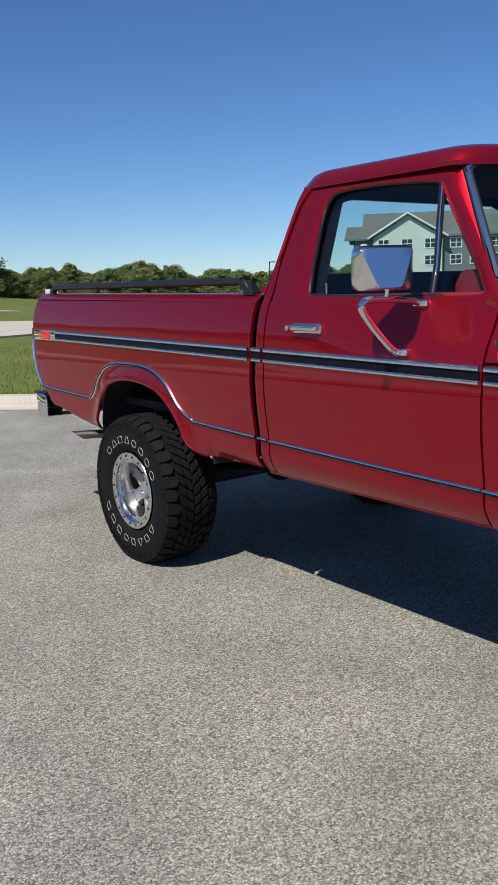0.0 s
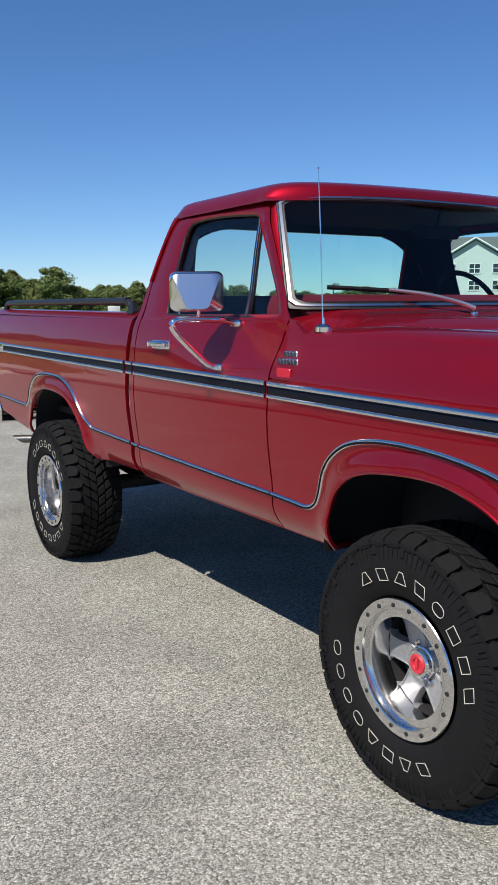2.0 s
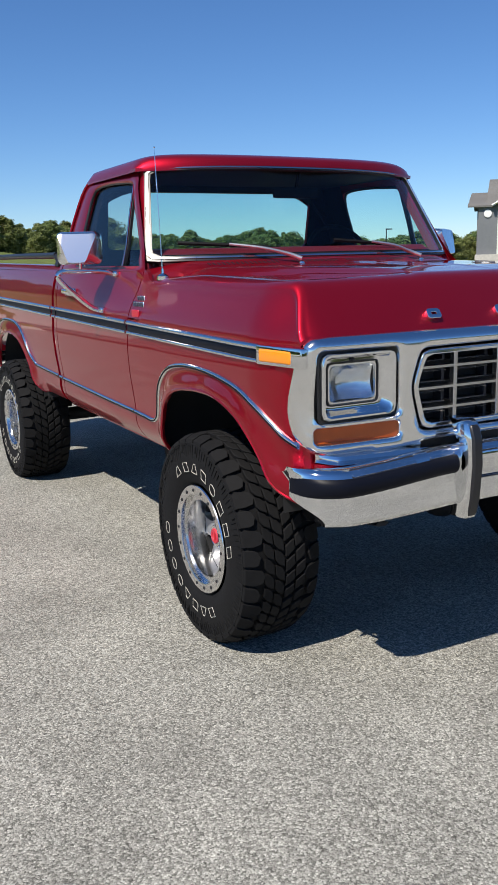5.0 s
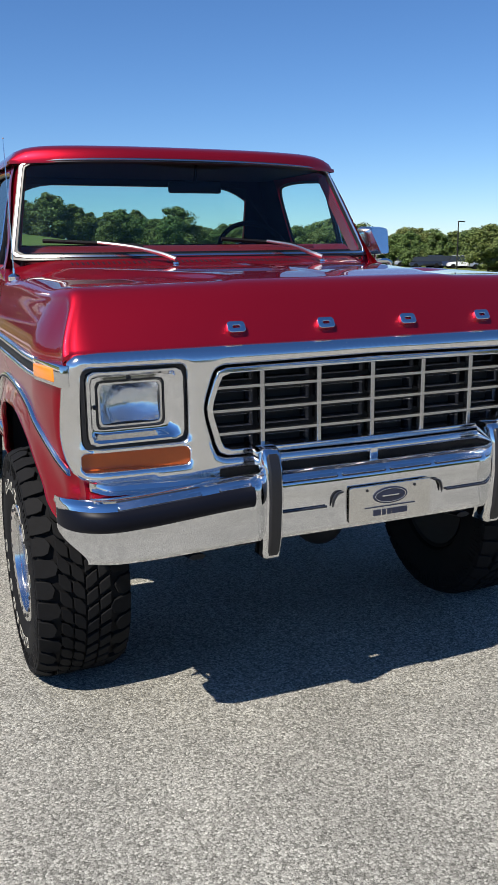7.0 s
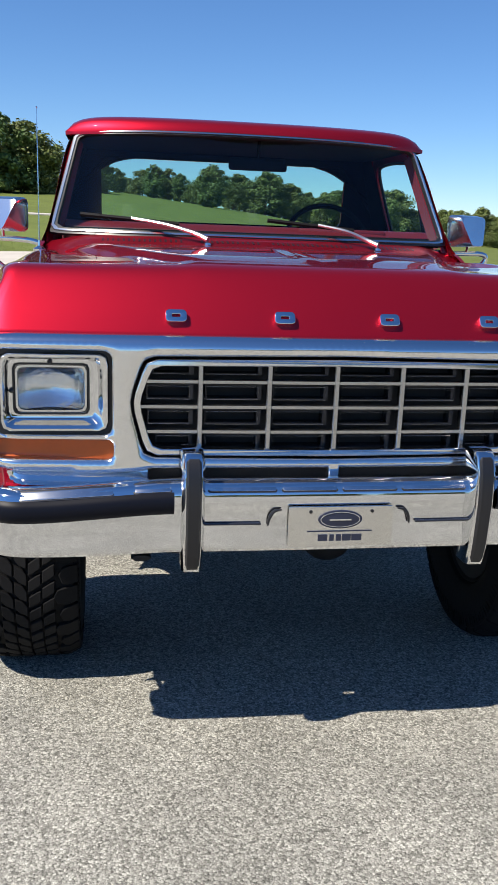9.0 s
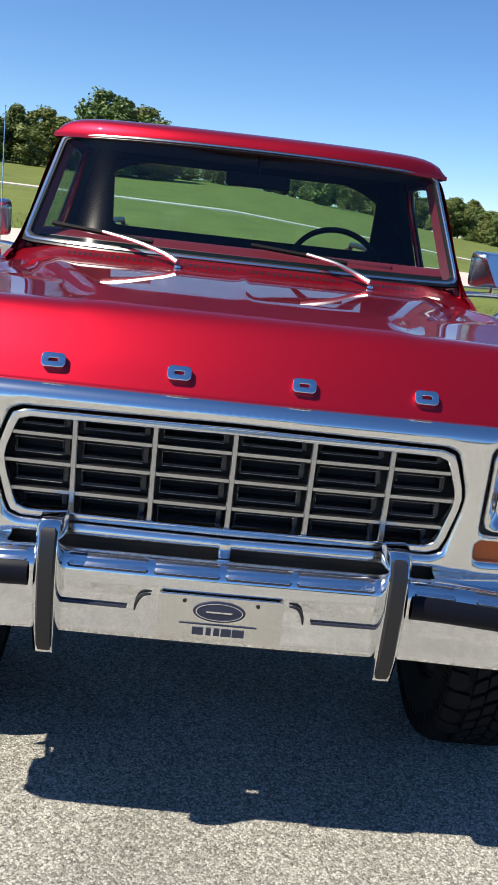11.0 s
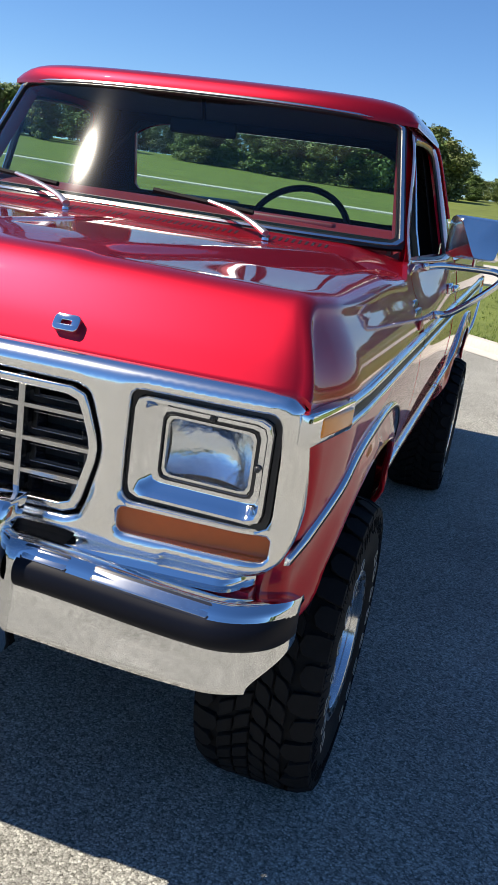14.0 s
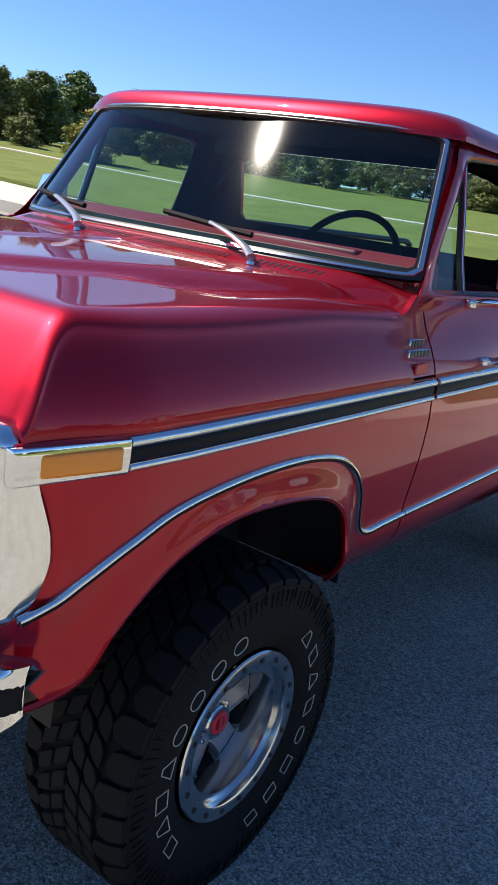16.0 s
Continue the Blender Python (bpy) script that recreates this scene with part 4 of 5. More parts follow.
fascia = part("grille_surround", moulded(OUT, [GRL, HLP(-1), HLP(1), AMB(-1), AMB(1)], .011, lambda x, z: (.040 - .016 * sstep(.84, .92, abs(x))) if z > 1.12 else (.026 + .010 * math.exp(-((z - .98) / .10) ** 2) if abs(x) > .7 else .012), .020, lambda x, z: face_y(x) - .010 + .055 * clamp((abs(x) - .84) / .10) ** 2 * side_bow(z), .034), SURROUND, truck, "polished chrome grille and headlight surround")
for s in (-1, 1):
    # lower lamp
    bm = plate(AMB(s), [], .010, .004, on_face(.006))
    part("turn_signal", bm, AMBER_DARK, fascia, "dark amber turn signal lens")
    # headlamp: gap with its shade drawn as a black ring, chrome bowl, square sealed lamp
    cx = s * .7515

    def lamp_loop(hw, hh, r, d, dx=0, dz=0):
        return [(cx + s * (x + dx), face_y(cx) + d, 1.041 + z + dz) for x, z in resample(rrect(-hw, hw, -hh, hh, r), 48)]
    bm = loft(bmesh.new(), [lamp_loop(.152, .116, .026, .012), lamp_loop(.140, .104, .022, .014), lamp_loop(.140, .104, .022, .05)])
    part("headlight_gap", bm, BLACK, fascia, "black ring for the shade in the gap round the headlight bezel")
    bm = loft(bmesh.new(), [lamp_loop(.1385, .1030, .022, .03), lamp_loop(.1385, .1030, .022, .000), lamp_loop(.1355, .1000, .021, -.005), lamp_loop(.130, .0945, .02, -.005), lamp_loop(.122, .0865, .018, .004, .003, .002), lamp_loop(.112, .0785, .016, .026, .008, .005), lamp_loop(.110, .0775, .016, .027, .009, .006), lamp_loop(.094, .0635, .014, .026, .010, .006)])
    bezel = part("headlight_bezel", bm, CHROME, fascia, "stepped chrome headlight bezel")
    bm = loft(bmesh.new(), [lamp_loop(.0995, .0695, .015, .0270, .010, .006), lamp_loop(.0975, .0680, .014, .0225, .010, .006), lamp_loop(.0940, .0645, .013, .0225, .010, .006), lamp_loop(.0925, .063, .013, .045, .010, .006)])
    part("lamp_ring", bm, BLACK, bezel, "black retaining ring")
    bm = loft(bmesh.new(), [lamp_loop(.0930, .0635, .013, .032, .010, .006), lamp_loop(.0915, .0620, .014, .0265, .010, .006), lamp_loop(.0860, .0570, .015, .0265, .010, .006), lamp_loop(.0845, .0555, .016, .034, .010, .006)])
    part("lens_rim", bm, SATIN, bezel, "pale grey glass rim of the headlight")

    def lens(u, v, cx=cx, s=s):
        a, b = 2 * u - 1, 2 * v - 1
        bulge = .016 * (1 - a * a) * (1 - b * b)
        return (cx + a * .086 + s * .010, face_y(cx) + .033 - bulge - .0004 * math.cos(a * 60), 1.047 + b * .057)
    part("headlight_lens", surf(lens, 60, 14), LENS, bezel, "clear ribbed headlight lens")

    def bowl(u, v, cx=cx, s=s):
        a, b = 2 * u - 1, 2 * v - 1
        return (cx + a * .086 + s * .010, face_y(cx) + .092 - .040 * a * a - .022 * b * b, 1.047 + b * .058)
    part("headlight_reflector", surf(bowl, 24, 18), REFLECTOR, bezel, "silver headlight reflector")
    for px, pz in ((.012, .0730), (.1115, -.004)):
        bm = bmesh.new()
        bmesh.ops.create_uvsphere(bm, u_segments=10, v_segments=6, radius=.007, matrix=Matrix.Translation((cx + s * px, face_y(cx) + .022, 1.047 + pz)))
        part("adjuster_screw", bm, BLACK, bezel)

# grille insert
grille = part("grille_backing", surf(lambda u, v: ((2 * u - 1) * .56, -.615, .86 + .29 * v), 4, 2), UNDER, truck, "black radiator behind the grille")
ring_out = [(x, z) for x, z in GRL]
def inset(lp, d):
    c = [(x * (1 - d / .55), 1.005 + (z - 1.005) * (1 - d / .14)) for x, z in lp]
    return c
bm = plate(inset(ring_out, .0105), [inset(ring_out, .0205)], .03, .004, lambda c: Vector((c.x, face_y(c.x) + .014 - c.z, c.y)))
part("grille_ring", bm, TRIM, grille, "chrome inner grille ring")


def grille_half(z):
    return float(np.interp(z, [.868, .99, 1.03, 1.142], [.495, .535, .538, .505]))


for z in (1.074, 1.006, .938):
    hw = grille_half(z)
    sec = [(.030, -.005), (.012, -.0058), (.009, -.004), (.009, .004), (.012, .0058), (.030, .005)]
    bm = surf(lambda u, v: ((2 * u - 1) * hw, face_y((2 * u - 1) * hw) + sec[round(v * 5)][0], z + sec[round(v * 5)][1]), 24, 5)
    part("grille_bar", bm, GRILLE_METAL, grille, "horizontal chrome grille bar")
for x in (-.372, -.186, .0, .186, .372):
    sec = [(.030, -.006), (.009, -.0072), (.006, -.005), (.006, .005), (.009, .0072), (.030, .006)]
    bm = surf(lambda u, v: (x + sec[round(v * 5)][1], face_y(x) + sec[round(v * 5)][0], .874 + .262 * u), 8, 5)
    part("grille_post", bm, GRILLE_METAL, grille, "upright chrome grille bar")
cols, rows_z = [-.53, -.372, -.186, 0, .186, .372, .53], [.872, .938, 1.006, 1.074, 1.138]
for i in range(6):
    for j in range(4):
        a, b = cols[i] + .016, cols[i + 1] - .016
        c, d = rows_z[j] + .014, rows_z[j + 1] - .013
        if i in (0, 5):
            hw = min(grille_half(c), grille_half(d)) - .012
            a, b = (max(a, -hw), b) if i == 0 else (a, min(b, hw))
        bm = plate([(a, c), (b, c), (b, d), (a, d)], [[(a + .002, c + .004), (b - .012, c + .004), (b - .012, d - .002), (a + .002, d - .002)]], .04, .0, lambda co: Vector((co.x, face_y(co.x) + .065 - co.z, co.y)), 0)
        cell = part("grille_cell", bm, BLACKBLUE, grille, "black inner grille cell")
        edge = bmesh.new()
        tube(edge, [(x, face_y(x) + .0245, z) for x, z in ((a + .002, c + .004), (b - .012, c + .004), (b - .012, d - .002), (a + .002, d - .002))], .0010, 4, closed=True)
        part("cell_edge", edge, GRILLE_METAL, cell, "thin bright edge of the grille cell")

# valance and bumper
def bump_y(x):
    ax = abs(x)
    return -.800 + .020 * (ax / .8) ** 2 + .150 * (1 - math.sqrt(max(0, 1 - clamp((ax - .835) / .146) ** 2)))


def bump_x(w):
    """Across the bumper: evenly along the middle, by angle round the ends."""
    aw = abs(w)
    x = aw * .835 / .82 if aw < .82 else .835 + .1455 * math.sin((aw - .82) / .18 * math.pi / 2)
    return math.copysign(x, w)


VAL = [(-.66, .838), (-.688, .837), (-.697, .830), (-.699, .822), (-.708, .819), (-.736, .817), (-.744, .806), (-.738, .790), (-.66, .782)]
# added dark box: its colour gives the gap under the grille its shade
valance = part("front_valance", box(bmesh.new(), -.86, .86, -.655, -.625, .79, .835, .004), UNDER, truck, "dark box behind the valance ends, for the shade of the gap")
for s in (-1, 1):
    def val_pt(u, v, s=s):
        w = .51 / .885 + (1 - .51 / .885) * u
        y = float(np.interp(v, np.linspace(0, 1, len(VAL)), [p[0] for p in VAL])) + .03 * w ** 2 + .07 * clamp((w - .94) / .06) ** 2
        return (s * w * .885, y, float(np.interp(v, np.linspace(0, 1, len(VAL)), [p[1] for p in VAL])) + .012 * w * w)
    part("valance_end", rim(surf(val_pt, 24, 16), (0, .01, 0)), CHROME, valance, "chrome valance under the headlight")
part("centre_bracket", box(bmesh.new(), -.016, .016, -.715, -.65, .815, .858, .006, 3), CHROME, valance, "small chrome centre bracket")
for s in (-1, 1):
    bm = box(bmesh.new(), *sorted((s * .55, s * .885)), -.672, -.58, .772, .797, .006)
    part("stone_shield", bm, PAINT, valance, "red strip under the valance")
# added panel: stops sun leaking past the bumper and blackens the gap above it
bm = surf(lambda u, v: ((2 * u - 1) * .78, -.61, .66 + .20 * v), 20, 4)
part("front_panel", bm, UNDER, truck, "black panel added behind the bumper to stop light and darken the gap")

def lift(z):
    return z + .05 * (1.5 - z)


BUMP = [(.135, .768), (.085, .780), (.060, .790), (.034, .790), (.014, .778), (.003, .758), (.0, .735), (.004, .70), (.004, .66), (.002, .63), (.0, .600), (.004, .588), (.02, .586)]


def droop(x):
    """The bumper's ends sit a little lower than its middle."""
    return .026 * sstep(.42, .85, abs(x))


def bump_pt(u, v):
    w = 2 * u - 1
    aw = abs(w)
    x = bump_x(w)
    t = v * (len(BUMP) - 1)
    i = min(int(t), len(BUMP) - 2)
    f = t - i
    dy, z = BUMP[i][0] * (1 - f) + BUMP[i + 1][0] * f, lift(BUMP[i][1] * (1 - f) + BUMP[i + 1][1] * f)
    lower = clamp((.79 - z) / .16)
    x *= 1 - .060 * sstep(.40, .95, lower)
    dy *= 1 - .75 * sstep(.90, 1.0, aw)
    zlow = .018 * sstep(.5, 1.0, aw) * lower - droop(x)
    return (x, bump_y(x) + dy, z + zlow)


bump_bm = surf(bump_pt, 160, 44)
bump_bm.verts.ensure_lookup_table()
holes = [f for f in bump_bm.faces if abs(abs(f.calc_center_median().x) - .417) < .017 and f.calc_center_median().z > .79 and -.756 < f.calc_center_median().y < -.730]
bmesh.ops.delete(bump_bm, geom=holes, context="FACES_ONLY")
bump_bm.verts.ensure_lookup_table()
for first in (0, 160 * 45):
    bump_bm.faces.new([bump_bm.verts[first + k] for k in range(45)])
bumper = part("front_bumper", rim(bump_bm, (0, .012, 0)), CHROME, truck, "wide polished chrome front bumper")
for s in (-1, 1):
    def rub(u, v, s=s):
        x = s * bump_x(.437 + (1 - .437) * u)
        e = math.sin(v * math.pi) ** .6
        return (x, bump_y(x) + .004 - (.016 - .010 * sstep(.93, .980, abs(x))) * e, .800 - .060 * v - droop(x))
    part("bumper_rub_strip", surf(rub, 64, 8), INSERT, bumper, "black rubber strip on the bumper")
    gx = s * .397
    prof_g = [(.548, -.808), (.562, -.815), (.62, -.826), (.74, -.834), (.83, -.828), (.875, -.812), (.888, -.798), (.892, -.78)]
    loops = []
    for z, y in [(lift(a) - .012, b) for a, b in prof_g]:
        hw = .030 if .60 < z < .90 else .027
        loops.append([(gx - hw, y + .07, z), (gx - hw, y + .012, z), (gx - hw + .008, y, z), (gx + hw - .008, y, z), (gx + hw, y + .012, z), (gx + hw, y + .07, z)])
    guard = part("bumper_guard", loft(bmesh.new(), loops, True, True), CHROME, bumper, "upright chrome bumper guard")
    loops = []
    for z, y in [(.558, -.813), (.572, -.819), (.62, -.830), (.74, -.839), (.83, -.833), (.868, -.818), (.876, -.810)]:
        z = lift(z) - .012
        hw = .0200 if .60 < z < .89 else .0170
        loops.append([(gx - hw, y + .02, z), (gx - hw, y + .004, z), (gx - hw + .005, y - .003, z), (gx + hw - .005, y - .003, z), (gx + hw, y + .004, z), (gx + hw, y + .02, z)])
    part("guard_pad", loft(bmesh.new(), loops, True, True), BLACK, guard, "black rubber guard face")
    # embossed slot and curved notch beside the plate, their shade drawn as dark beads
    bm = bmesh.new()
    tube(bm, [(s * .215, bump_y(.2) - .002, .713), (s * .30, bump_y(.3) - .002, .713), (s * .37, bump_y(.37) - .002, .713)], .0035, 6)
    part("bumper_crease", bm, BLACKBLUE, bumper, "pressed crease, its shade drawn as a dark bead")
    bm = bmesh.new()
    tube(bm, smooth_line([(s * .160, bump_y(.16) - .004, .752), (s * .180, bump_y(.18) - .004, .748), (s * .192, bump_y(.19) - .004, .730), (s * .196, bump_y(.2) - .004, .708)], 4), [.002 + .003 * math.sin(k / 12 * math.pi) for k in range(13)], 6)
    part("bumper_notch", bm, BLACK, bumper, "curved notch, its shade drawn as a black bead")
def on_chamfer(d):
    """Lays a plate, whose second axis runs up the slope, on the bumper's upper edge."""
    def put(c):
        t = (c.y + .012) / .024
        return Vector((c.x, bump_y(c.x) + .005 + .022 * t - .7 * (d + c.z), .799 + .022 * t + .7 * (d + c.z) - droop(c.x)))
    return put


# pressed slots laid on flat: dark plates paint their shade, pale ones their sunlit floors
for x0, x1 in ((-.357, -.172), (-.160, -.006), (.006, .160), (.172, .357), (-.55, -.45), (.45, .55), (-.84, -.60), (.60, .84)):
    bm = plate(rrect(x0, x1, -.013, .013, .007), [], .001, .0006, on_chamfer(.0005))
    slot = part("bumper_slot", bm, BLACKBLUE, bumper, "dark plate for the shaded outline of a pressed bumper slot")
    bm = plate(rrect(x0 + .004, x1 - .003, -.010, .008, .004), [], .001, .0006, on_chamfer(.0022))
    part("slot_floor", bm, SATIN, slot, "pale plate for the sunlit floor of the slot")
bm = plate(rrect(-.140, .146, .650, .760, .006), [], .003, .0015, lambda c: Vector((c.x, bump_y(c.x) - .007 - c.z, c.y)))
plate_ob = part("front_plate", bm, PLATE_METAL, bumper, "mirror polished front plate with dark oval")
ell = [(.060 * math.cos(a), .725 + .025 * math.sin(a)) for a in (2 * math.pi * k / 40 for k in range(40))]
part("plate_oval", plate(ell, [], .002, .001, lambda c: Vector((c.x, bump_y(c.x) - .0105 - c.z, c.y))), BADGE, plate_ob, "dark oval emblem")
ell2 = [(.0545 * math.cos(a), .725 + .0215 * math.sin(a)) for a in (2 * math.pi * k / 40 for k in range(40))]
ell3 = [(.0530 * math.cos(a), .725 + .0202 * math.sin(a)) for a in (2 * math.pi * k / 40 for k in range(40))]
part("oval_line", plate(ell2, [ell3], .001, .0003, lambda c: Vector((c.x, bump_y(c.x) - .0128 - c.z, c.y))), CHROME, plate_ob)
bm = box(bmesh.new(), -.030, .030, bump_y(0) - .0140, bump_y(0) - .012, .7225, .7265)
part("oval_bar", bm, CHROME, plate_ob)
bm = bmesh.new()
box(bm, -.09, .09, bump_y(0) - .0115, bump_y(0) - .009, .690, .693)
for x0, w in ((-.046, .026), (-.021, .012), (-.002, .014), (.020, .024), (.048, .028)):
    box(bm, x0 - w / 2, x0 + w / 2, bump_y(0) - .0115, bump_y(0) - .009, .664, .682)
part("plate_marking", bm, BADGE, plate_ob, "dark engraved bars")
for x in (-.082, .088):
    bm = bmesh.new()
    lathe(bm, [(0, .005), (.003, .005), (.004, .0005)], 10)
    sc = part("plate_screw", bm, BLACK, plate_ob)
    sc.matrix_local = pose(x, bump_y(0) - .008, .747, 0, 0, -90)

# ---- wipers, aerial, mirrors ----
for px, py, x1 in ((-.235, .475, -.72), (.462, .500, .02)):
    base = Vector((px, py + .005, 1.425))
    mid = Vector(ws_pt((px + (x1 - px) * .55) / .82, .125, .032))
    bm = bmesh.new()
    tube(bm, smooth_line([base, base + Vector((-.05, .03, .022)), base.lerp(mid, .55) + Vector((0, 0, .012)), mid], 4), [.011 - .0045 * k / 12 for k in range(13)], 8, flat=1.3)
    arm = part("wiper_arm", bm, WIPER_ALU, truck, "silver wiper arm")
    bm = bmesh.new()
    lathe(bm, [(0, .013), (.008, .011), (.010, .0005)], 14)
    cap = part("wiper_pivot", bm, SATIN, arm)
    cap.matrix_local = pose(base.x, base.y, 1.405, 0, -90, 0)
    c0 = (px + (x1 - px) * .20) / .84
    c1 = x1 / .84
    pts = [ws_pt(c0 + (c1 - c0) * k / 12, .098 + .062 * k / 12, .022) for k in range(13)]
    bm = bmesh.new()
    tube(bm, pts, .0095, 6)
    part("wiper_blade", bm, WIPER, arm, "black wiper blade")
bm = bmesh.new()
tube(bm, [(-.882, .548, 1.372), (-.882, .558, 1.60), (-.883, .575, 1.885)], [.0028, .0022, .0014], 8)
aerial = part("aerial", bm, SATIN, truck, "thin upright radio aerial")
bm = bmesh.new()
loft(bm, [[(-.882 + .024 * k * math.cos(a), .548 + .036 * k * math.sin(a), z) for a in (2 * math.pi * i / 18 for i in range(18))] for k, z in ((1, 1.352), (1, 1.368), (.7, 1.374), (.25, 1.38), (.2, 1.40))], True, True)
part("aerial_base", bm, CHROME, aerial, "chrome aerial base")
bm = bmesh.new()
bmesh.ops.create_uvsphere(bm, u_segments=8, v_segments=6, radius=.0035, matrix=Matrix.Translation((-.883, .575, 1.887)))
part("aerial_tip", bm, CHROME, aerial)
for s in (-1, 1):
    mir = thing("door_mirror", "", "")
    mir.parent = truck
    tagged(mir, "chrome towing mirror on a bent tube arm")
    n = 40
    back = [(s * x, z) for x, z in resample(rrect(-.102, .102, -.074, .074, .026), n)]
    front = [(s * x, z) for x, z in resample([(0, .066), (.084, .066), (.092, .056), (.044, -.062), (.036, -.068), (-.036, -.068), (-.044, -.062), (-.092, .056), (-.084, .066)], n)]
    cxm, czm, cym = s * 1.078, 1.497, 1.065
    cs_, sn_ = math.cos(s * radians(28)), math.sin(s * radians(28))
    swing = lambda x, y: (cxm + x * cs_ - y * sn_, cym + x * sn_ + y * cs_)
    ring = lambda pts, dy, k=1.0: [(*swing(x * k, dy + (.30 * z if dy < 0 else 0)), czm + z * k) for x, z in pts]
    bm = loft(bmesh.new(), [ring(back, .046, .96), ring(back, .042), ring(back, .012), ring(front, -.040, 1.0), ring(front, -.046, .95)], True, True)
    part("mirror_shell", bm, MIRROR, mir, "faceted chrome mirror shell")
    bm = bmesh.new()
    gl = [bm.verts.new(p) for p in ring(back, .0485, .92)]
    bm.faces.new(gl)
    part("mirror_glass", bm, MIRROR, mir, "silver mirror glass")
    bm = bmesh.new()
    tube(bm, smooth_line([(s * .905, 1.05, 1.372), (s * .97, 1.055, 1.388), (s * 1.08, 1.06, 1.394), (s * 1.16, 1.065, 1.392), (s * 1.182, 1.068, 1.368), (s * 1.14, 1.072, 1.318), (s * 1.05, 1.078, 1.240), (s * 1.015, 1.08, 1.218), (s * .985, 1.08, 1.212)], 5), .0125, 10)
    part("mirror_arm", bm, CHROME, mir, "bent chrome tube arm")
    bm = bmesh.new()
    tube(bm, [(cxm, 1.06, 1.39), (cxm, 1.05, 1.435)], .007, 8)
    part("mirror_post", bm, CHROME, mir)
    for y, z in ((1.05, 1.377), (1.08, 1.212)):
        bm = bmesh.new()
        x = prof(z, y)
        box(bm, *sorted((s * (x - .006), s * (x + .022))), y - .035, y + .03, z - .014, z + .012, .007, 3)
        part("mirror_foot", bm, CHROME, mir, "chrome mounting foot")

# ---- cab interior ----
def dash_pt(u, v, up=0.0):
    w = abs(2 * u - 1)
    return ((2 * u - 1) * (.80 + .02 * v), .64 + .34 * v + .15 * w ** 2 * (1 - v), 1.432 + up + .052 * sstep(.0, .8, v) - .05 * sstep(.85, 1.0, v))


dash = part("dashboard", rim(surf(dash_pt, 24, 10), (0, 0, -.2)), DASH, truck, "dark red padded dashboard")
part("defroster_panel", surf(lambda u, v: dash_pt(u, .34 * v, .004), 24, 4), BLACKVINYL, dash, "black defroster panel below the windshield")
bm = bmesh.new()
tube(bm, [dash_pt(k / 24, .345, .003) for k in range(25)], .003, 6)
part("dash_edge", bm, DASH, dash, "raised red front edge of the dashboard")
bm = bmesh.new()
box(bm, .20, .60, .84, .99, 1.43, 1.482, .012, 3)
part("instrument_hood", bm, DASH, dash, "dark red instrument hood")
st_c = Vector((.40, 1.10, 1.415))
rot = Matrix.Translation(st_c) @ Euler((radians(62), 0, 0)).to_matrix().to_4x4()
bm = bmesh.new()
tube(bm, [tuple(rot @ Vector((.20 * math.cos(a), .20 * math.sin(a), 0))) for a in (2 * math.pi * k / 48 for k in range(48))], .0125, 8, closed=True)
wheel_s = part("steering_wheel", bm, BLACKVINYL, truck, "black steering wheel")
bm = bmesh.new()
for a in (0.1, math.pi - .1, -math.pi / 2):
    tube(bm, [tuple(rot @ Vector((0, 0, -.03))), tuple(rot @ Vector((.195 * math.cos(a), .195 * math.sin(a), 0)))], .012, 6)
tube(bm, [tuple(rot @ Vector((0, 0, 0))), tuple(rot @ Vector((0, 0, -.4)))], .03, 10)
part("wheel_spokes", bm, BLACKVINYL, wheel_s)
bm = bmesh.new()
box(bm, -.72, .72, 1.30, 1.72, .95, 1.12, .05, 3)
seat = part("bench_seat", bm, SEAT, truck, "dark red bench seat")
bm = bmesh.new()
box(bm, -.72, .72, 1.66, 1.80, 1.08, 1.40, .04, 3)
part("seat_back", bm, SEAT, seat, "dark red seat back")
bm = bmesh.new()
box(bm, -.10, .16, .945, .975, 1.720, 1.774, .012, 3)
tube(bm, [(.03, .965, 1.755), (.03, .93, 1.845)], .008, 6)
part("rear_view_mirror", bm, BLACKVINYL, truck, "black inside rear view mirror")
for s in (-1, 1):
    bm = surf(lambda u, v: ws_pt(s * (.985 - .022 * u * (1 - .55 * v)), .01 + .95 * v, -.025 - .04 * u), 4, 12)
    part("pillar_trim", bm, DASH, truck, "dark red trim inside the windshield pillar")
    bm = surf(lambda u, v: (s * (prof(.75 + .66 * v) - .045), .78 + 1.1 * u, .72 + .69 * v), 8, 8)
    part("door_lining", bm, DASH, truck, "dark red inner door lining")
    bm = bmesh.new()
    tube(bm, [(s * .90, 1.55, 1.40), (s * .90, 1.55, 1.455)], .004, 8)
    part("lock_button", bm, CHROME, truck)

# ---- ground ----
KERB = [(-2500, 60), (-300, 33), (-60, 21.5), (-12, 18.6), (-5.8, 17.0), (-3.5, 14.4), (-1.2, 11.9), (.6, 10.0), (2.4, 8.3), (5, 6.6), (10, 4.8), (40, 0), (300, -20), (2500, -120)]
HILL = ([-180, -115, -75, -50, 0, 9, 15.5, 22, 28, 36, 46, 62, 90, 180], [0, 0, 3.5, 4.6, 4.5, 2.9, 1.3, .3, -.7, -1.7, -1.7, -.7, 0, 0])


def hill(x, y):
    r, az = math.hypot(x, y + 2), math.degrees(math.atan2(x, y + 2))
    t = clamp((r - 14) / 78)
    return float(np.interp(az, *HILL)) * (t * .75 + .25 * t * t * (3 - 2 * t)) + .10 * math.sin(x * .13) * math.sin(y * .11) * sstep(14, 40, r)


